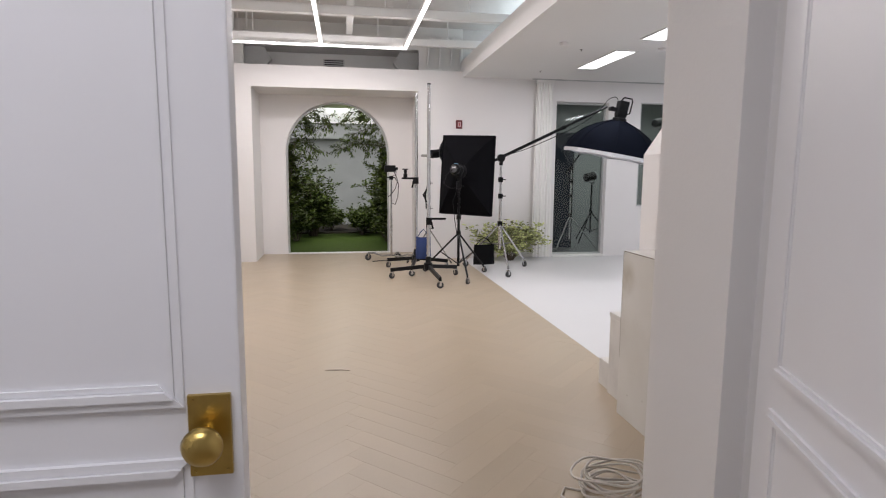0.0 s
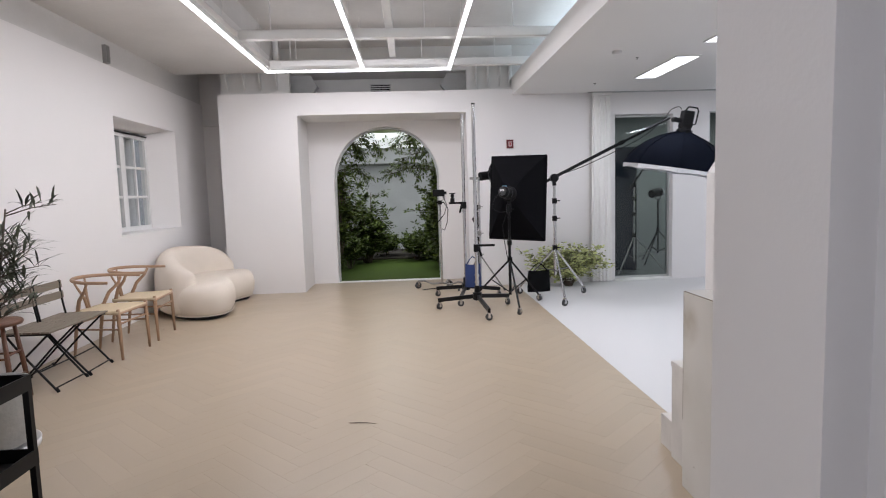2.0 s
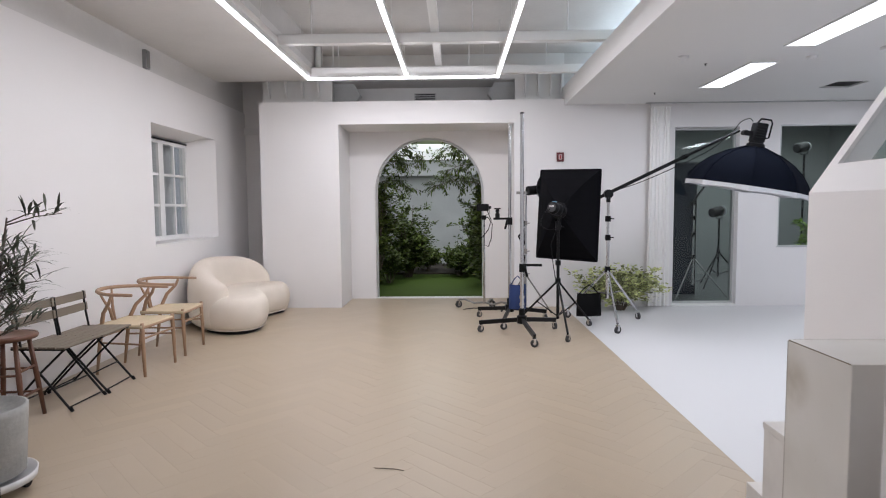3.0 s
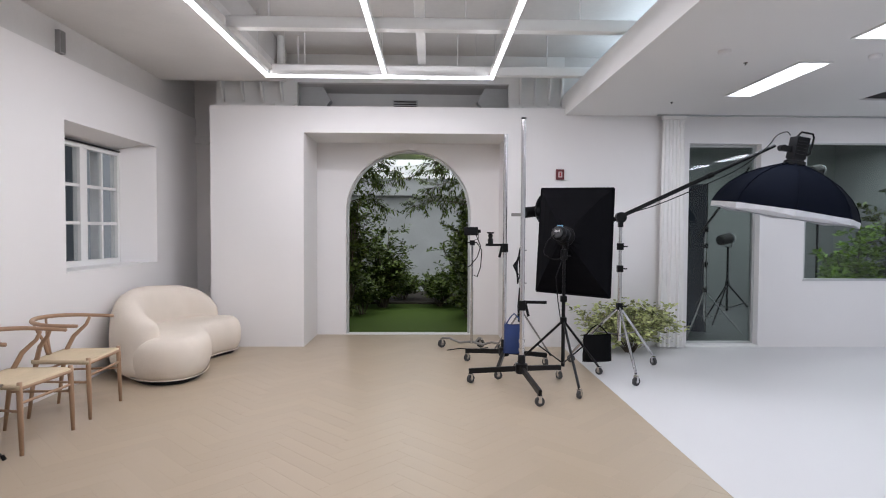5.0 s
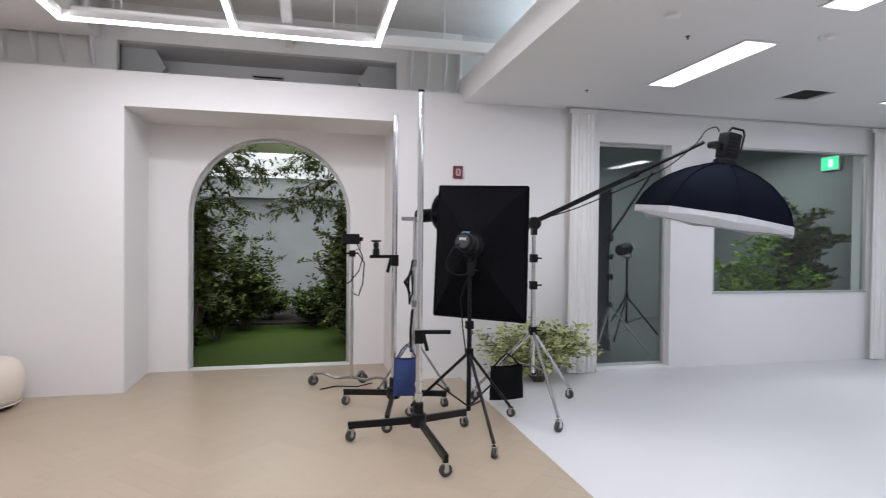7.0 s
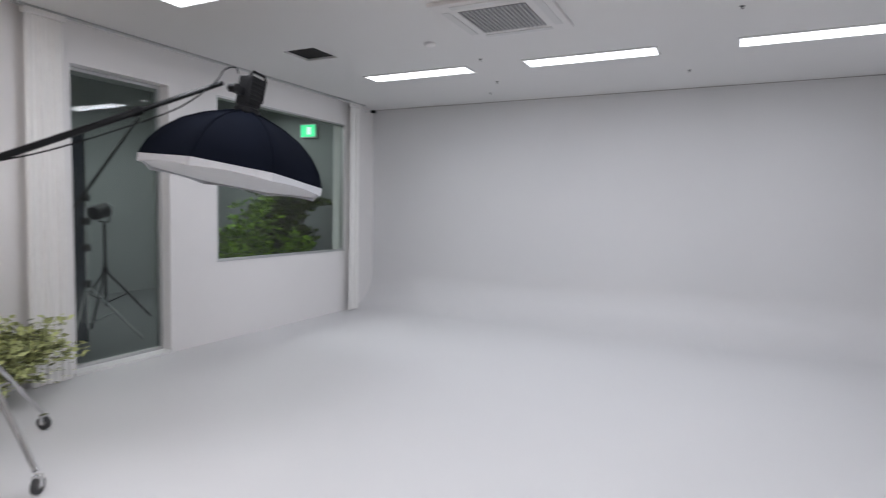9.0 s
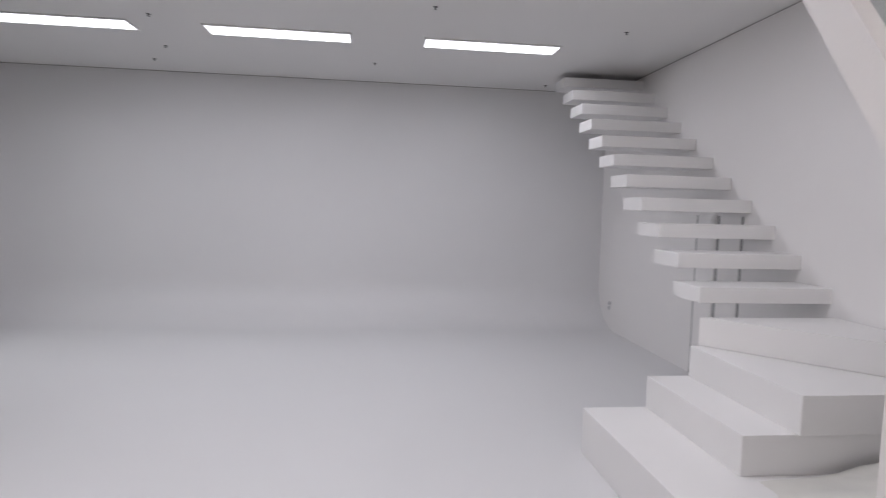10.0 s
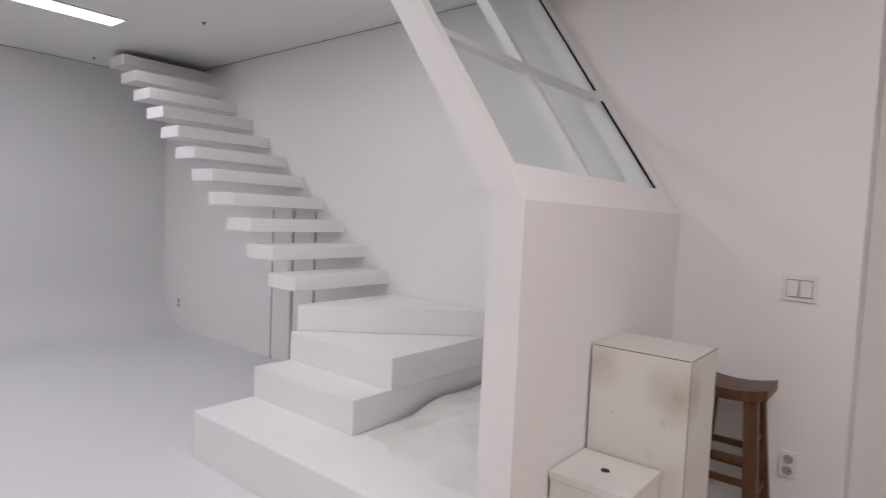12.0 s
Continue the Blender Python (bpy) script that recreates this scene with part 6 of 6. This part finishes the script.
# ---- plants ----
def shrub(name, label, m, spread, height, n, size, mat, seed, stems=9, droop=0.0, group="", trunk_r=0.02, low=0.1, round_leaf=0.45):
    """A branching plant: woody stems that fork, with leaves along the twigs."""
    t = thing(name, label, "plant" if height < 1.2 else "tree", group, m)
    rnd = random.Random(seed)
    wood, leaves = bmesh.new(), bmesh.new()
    tips = []
    for k in range(stems):
        a = k * 2.399 + rnd.random()
        f = math.sqrt((k + 0.5) / stems)
        base = Vector((math.cos(a) * 0.05 * f, math.sin(a) * 0.05 * f, 0))
        end = Vector((math.cos(a) * spread * f * rnd.uniform(0.5, 0.9), math.sin(a) * spread * f * rnd.uniform(0.5, 0.9), height * rnd.uniform(0.55, 0.92) * (1 - 0.25 * f)))
        mid = base.lerp(end, 0.5) + Vector((0, 0, height * 0.10))
        bm_tube(wood, [base, mid, end], [trunk_r, trunk_r * 0.6, trunk_r * 0.3], 6)
        tips += [(mid, end), (base.lerp(mid, 0.6), mid)]
    per = max(1, n // (len(tips) * 7))
    for p, q in tips:
        for b in range(7):
            p0 = p.lerp(q, rnd.uniform(0.1, 1.0))
            if p0.z < low * height:
                p0.z = low * height + rnd.random() * 0.1 * height
            a = rnd.uniform(0, math.tau)
            d = Vector((math.cos(a), math.sin(a), rnd.uniform(-0.1, 0.8) - droop)).normalized()
            ln_ = rnd.uniform(0.25, 0.6) * spread
            p1 = p0 + d * ln_
            if p1.z < 0.04:
                p1.z = 0.04 + 0.1 * rnd.random()
            bm_tube(wood, [p0, p1], [trunk_r * 0.25, trunk_r * 0.1], 4)
            for _ in range(per):
                a2 = rnd.uniform(0, math.tau)
                dd = (d * 0.6 + Vector((math.cos(a2), math.sin(a2), rnd.uniform(-0.5, 0.7)))).normalized()
                at = p0.lerp(p1, rnd.uniform(0.1, 1.05))
                at += Vector((rnd.gauss(0, 0.03), rnd.gauss(0, 0.03), rnd.gauss(0, 0.03))) * spread
                at.z = max(at.z, 0.02)
                sz = size * rnd.uniform(0.6, 1.3)
                leaf_mesh(leaves, at, dd, sz, sz * round_leaf, 0.3, Vector((rnd.gauss(0, 0.5), rnd.gauss(0, 0.5), 1)))
    part("branch_work", wood, BARK, t)
    part("foliage", leaves, mat, t)
    return t


b1 = shrub("flower_bush", "pale green artificial bush with whitish blossoms", pose(2.68, 8.93, 0.0), 0.74, 0.66, 6400, 0.06, LEAF_LIGHT, 21, 20, 0.1, "", 0.007, 0.06, 0.6)
bm = bmesh.new()
rnd = random.Random(31)
for k in range(260):
    a, r = rnd.uniform(0, math.tau), 0.62 * math.sqrt(rnd.random())
    x, y = r * math.cos(a), 0.42 * r * math.sin(a) / 0.6
    z = 0.10 + rnd.random() * 0.50 * (1 - (r / 0.7) ** 2)
    for q in range(5):
        b = q * math.tau / 5 + a
        leaf_mesh(bm, Vector((x, y, z)), Vector((math.cos(b), math.sin(b), 0.35)), 0.024, 0.016, 0.2)
part("blossoms", bm, leaf_material("cream_blossom", (0.62, 0.62, 0.48)), b1, "small cream blossoms")
b1.scale = (1.0, 0.45, 1.0)

TREES = (("garden_tree", -0.98, 10.85, 0.42, 2.55, 4600, 61), ("garden_tree", 1.02, 10.9, 0.40, 2.5, 4600, 62), ("garden_tree", -1.05, 11.3, 0.75, 2.55, 5200, 3), ("garden_tree", 1.12, 11.6, 0.62, 2.6, 5200, 4), ("garden_tree", -0.55, 12.9, 0.70, 1.75, 4200, 5), ("garden_tree", 0.95, 12.6, 0.55, 1.9, 3600, 6),
         ("garden_tree", -1.75, 12.6, 0.85, 2.5, 4200, 7), ("garden_tree", 1.80, 12.9, 0.75, 2.5, 4200, 8))
for nm, x, y, sp, h, n, sd in TREES:
    shrub(nm, "leafy dark green garden tree in the planted court", pose(x, y, 0), sp, h, int(n * 1.35), 0.075, LEAF_GREEN, sd, 13, 0.05, "court trees", 0.016, 0.05, 0.45)
for x, y, sp, h, sd in ((-0.95, 13.6, 0.55, 0.85, 13), (-0.25, 13.9, 0.5, 0.6, 14), (0.55, 13.7, 0.55, 0.7, 15), (1.2, 13.5, 0.55, 0.9, 16), (-0.85, 12.0, 0.5, 0.8, 17), (0.95, 11.7, 0.45, 0.75, 20), (-0.6, 12.9, 0.5, 0.7, 23), (0.5, 13.1, 0.5, 0.6, 24), (1.0, 11.0, 0.22, 0.65, 18), (-0.98, 10.7, 0.2, 0.55, 19)):
    shrub("garden_shrub", "low dense green shrub at the edge of the lawn", pose(x, y, 0), sp, h, 3600, 0.065, LEAF_GREEN, sd, 10, 0.0, "court shrubs", 0.008, 0.04, 0.5)


def bough(x, y, z, dx, dy, ln_, seed):
    """A leafy bough reaching across the arch from the court's planting."""
    t = thing("leafy_bough", "leafy bough arching overhead in the court", "branch", "court boughs", pose(x, y, z))
    rnd = random.Random(seed)
    wood, leaves = bmesh.new(), bmesh.new()
    d = Vector((dx, dy, 0)).normalized()
    pts = [d * ln_ * f + Vector((0, 0, 0.22 * math.sin(f * 2.6) - 0.10 * f)) for f in [k / 8 for k in range(9)]]
    bm_tube(wood, pts, [0.012 * (1 - 0.8 * k / 8) for k in range(9)], 6)
    for k in range(26):
        f = rnd.uniform(0.05, 1.0)
        p0 = pts[min(8, int(f * 8))]
        a = rnd.uniform(0, math.tau)
        tw = (d * rnd.uniform(0.3, 0.9) + Vector((0.5 * math.cos(a), 0.5 * math.sin(a), rnd.uniform(-0.75, 0.45)))).normalized()
        ln2 = rnd.uniform(0.14, 0.34)
        bm_tube(wood, [p0, p0 + tw * ln2], [0.004, 0.0015], 4)
        for q in range(20):
            p = p0 + tw * ln2 * (0.15 + 0.85 * q / 19) + Vector((rnd.gauss(0, 0.012), rnd.gauss(0, 0.012), rnd.gauss(0, 0.012)))
            out = tw.cross(Vector((rnd.gauss(0, 0.3), rnd.gauss(0, 0.3), 1))).normalized() * (1 if q % 2 else -1)
            leaf_mesh(leaves, p, (tw * 0.8 + out + Vector((0, 0, rnd.uniform(-0.5, 0.1)))).normalized(), rnd.uniform(0.06, 0.11), rnd.uniform(0.018, 0.030), 0.4)
    part("branch", wood, BARK, t)
    part("foliage", leaves, LEAF_GREEN, t)


bough(-1.15, 11.0, 2.18, 1, 0.1, 1.15, 41)
bough(1.15, 11.3, 2.25, -1, 0.15, 1.05, 42)
bough(-1.2, 11.9, 2.28, 1, 0.2, 1.4, 44)
bough(-1.1, 10.9, 1.75, 1, 0.3, 0.75, 45)
bough(1.15, 11.2, 1.74, -1, 0.1, 1.25, 46)
bough(1.15, 11.4, 1.80, -1, 0.2, 1.10, 49)
bough(-1.05, 11.0, 2.08, 1, 0.1, 0.80, 50)
bough(1.08, 11.1, 2.02, -1, 0.1, 0.85, 51)
bough(-0.9, 10.8, 2.30, 1, 0.05, 0.75, 47)
bough(0.9, 10.9, 2.32, -1, 0.05, 0.75, 48)

shrub("indoor_plant", "bushy bright green plant behind the long window", pose(6.22, 10.15, 0), 0.56, 1.80, 6200, 0.085, LEAF_BRIGHT, 51, 10, 0.0, "plants behind glass", 0.016, 0.35, 0.45)
shrub("indoor_plant", "tall dark leafy plant behind the long window", pose(7.25, 10.35, 0), 0.58, 2.75, 6000, 0.11, LEAF_GREEN, 52, 9, 0.1, "plants behind glass", 0.022, 0.25, 0.4)
shrub("indoor_plant", "bushy green plant behind the long window", pose(6.85, 9.95, 0), 0.4, 1.30, 2600, 0.085, LEAF_BRIGHT, 53, 8, 0.0, "plants behind glass", 0.016, 0.4, 0.45)


# ---- herringbone planks ----
def lay_floor():
    """Herringbone: each plank butts its end against the side of the next."""
    floor_ob = bpy.data.objects["floor"]
    n, W = 5, 0.12
    L, gap = n * W, 0.0006
    bm = bmesh.new()
    a, b, e, h = L / 2 - gap / 2, W / 2 - gap / 2, 0.0003, 0.00055
    loops = []
    for k, z in ((0.0, -h), (0.0, -e), (e, 0.0)):
        loops.append([bm.verts.new((sx * (a - k), sy * (b - k), z)) for sx, sy in ((-1, -1), (1, -1), (1, 1), (-1, 1))])
    for p, q in zip(loops, loops[1:]):
        for k in range(4):
            bm.faces.new((p[k], p[(k + 1) % 4], q[(k + 1) % 4], q[k]))
    bm.faces.new(loops[-1])
    me = mesh_of("plank", bm, PLANK)
    base = [v.co.copy() for v in me.vertices]
    polys = [tuple(p.vertices) for p in me.polygons]
    c = math.sqrt(0.5)
    x0, x1, y0, y1 = LEFT + 0.001, EDGE - 0.002, -2.1, 10.24
    verts, faces, count = [], [], 0
    for i in range(-60, 110):
        for k in range(-14, 15):
            for upright in (False, True):
                u = (i + n * k) * W + (L + W / 2 if upright else L / 2)
                v = (i - n * k) * W + (W - L / 2 if upright else W / 2)
                x, y = (u - v) * c - 0.25, (u + v) * c + 2.0
                if not (x0 - 0.3 < x < x1 + 0.3 and y0 < y < y1) or (y < 1.2 and abs(x) > 1.5):
                    continue
                m = pose(x, y, 0, 0, 0, 135 if upright else 45)
                pts = [m @ p for p in base]
                inside = all(x0 < p.x < x1 and p.y < y1 for p in pts)
                if inside and 1.7 < y < 6.2 and count < 300:
                    o = new("plank", me)
                    o.matrix_basis = m
                    o.parent = floor_ob
                    count += 1
                    continue
                if not inside:
                    poly = [(p.x, p.y) for p in pts[8:12]]
                    for axis, lim, sign in ((0, x0, 1), (0, x1, -1), (1, y1, -1)):
                        out = []
                        for p, q in zip(poly, poly[1:] + poly[:1]):
                            dp, dq = sign * (p[axis] - lim), sign * (q[axis] - lim)
                            if dp >= 0:
                                out.append(p)
                            if dp * dq < 0:
                                f = dp / (dp - dq)
                                out.append((p[0] + (q[0] - p[0]) * f, p[1] + (q[1] - p[1]) * f))
                        poly = out
                    if len(poly) < 3:
                        continue
                    s, r = len(verts), len(poly)
                    verts += [(px_, py_, 0.0) for px_, py_ in poly] + [(px_, py_, -h) for px_, py_ in poly]
                    faces.append(tuple(range(s, s + r)))
                    faces += [(s + k2, s + r + k2, s + r + (k2 + 1) % r, s + (k2 + 1) % r) for k2 in range(r)]
                    continue
                s = len(verts)
                verts += [tuple(p) for p in pts]
                faces += [tuple(q + s for q in p) for p in polys]
    rest = bpy.data.meshes.new("planks")
    rest.from_pydata(verts, [], faces)
    rest.materials.append(PLANK_REST)
    o = new("planks", rest)
    o.parent = floor_ob
    tagged(o, kind="stuff")


PLANK_REST = PLANK.copy()
PLANK_REST.name = "oak_plank_joined"
for nd in list(PLANK_REST.node_tree.nodes):
    if nd.type == "OBJECT_INFO":
        links = [l.to_socket for l in nd.outputs["Random"].links]
        geo = PLANK_REST.node_tree.nodes.new("ShaderNodeNewGeometry")
        for sk in links:
            PLANK_REST.node_tree.links.new(geo.outputs["Random Per Island"], sk)
        PLANK_REST.node_tree.nodes.remove(nd)
lay_floor()
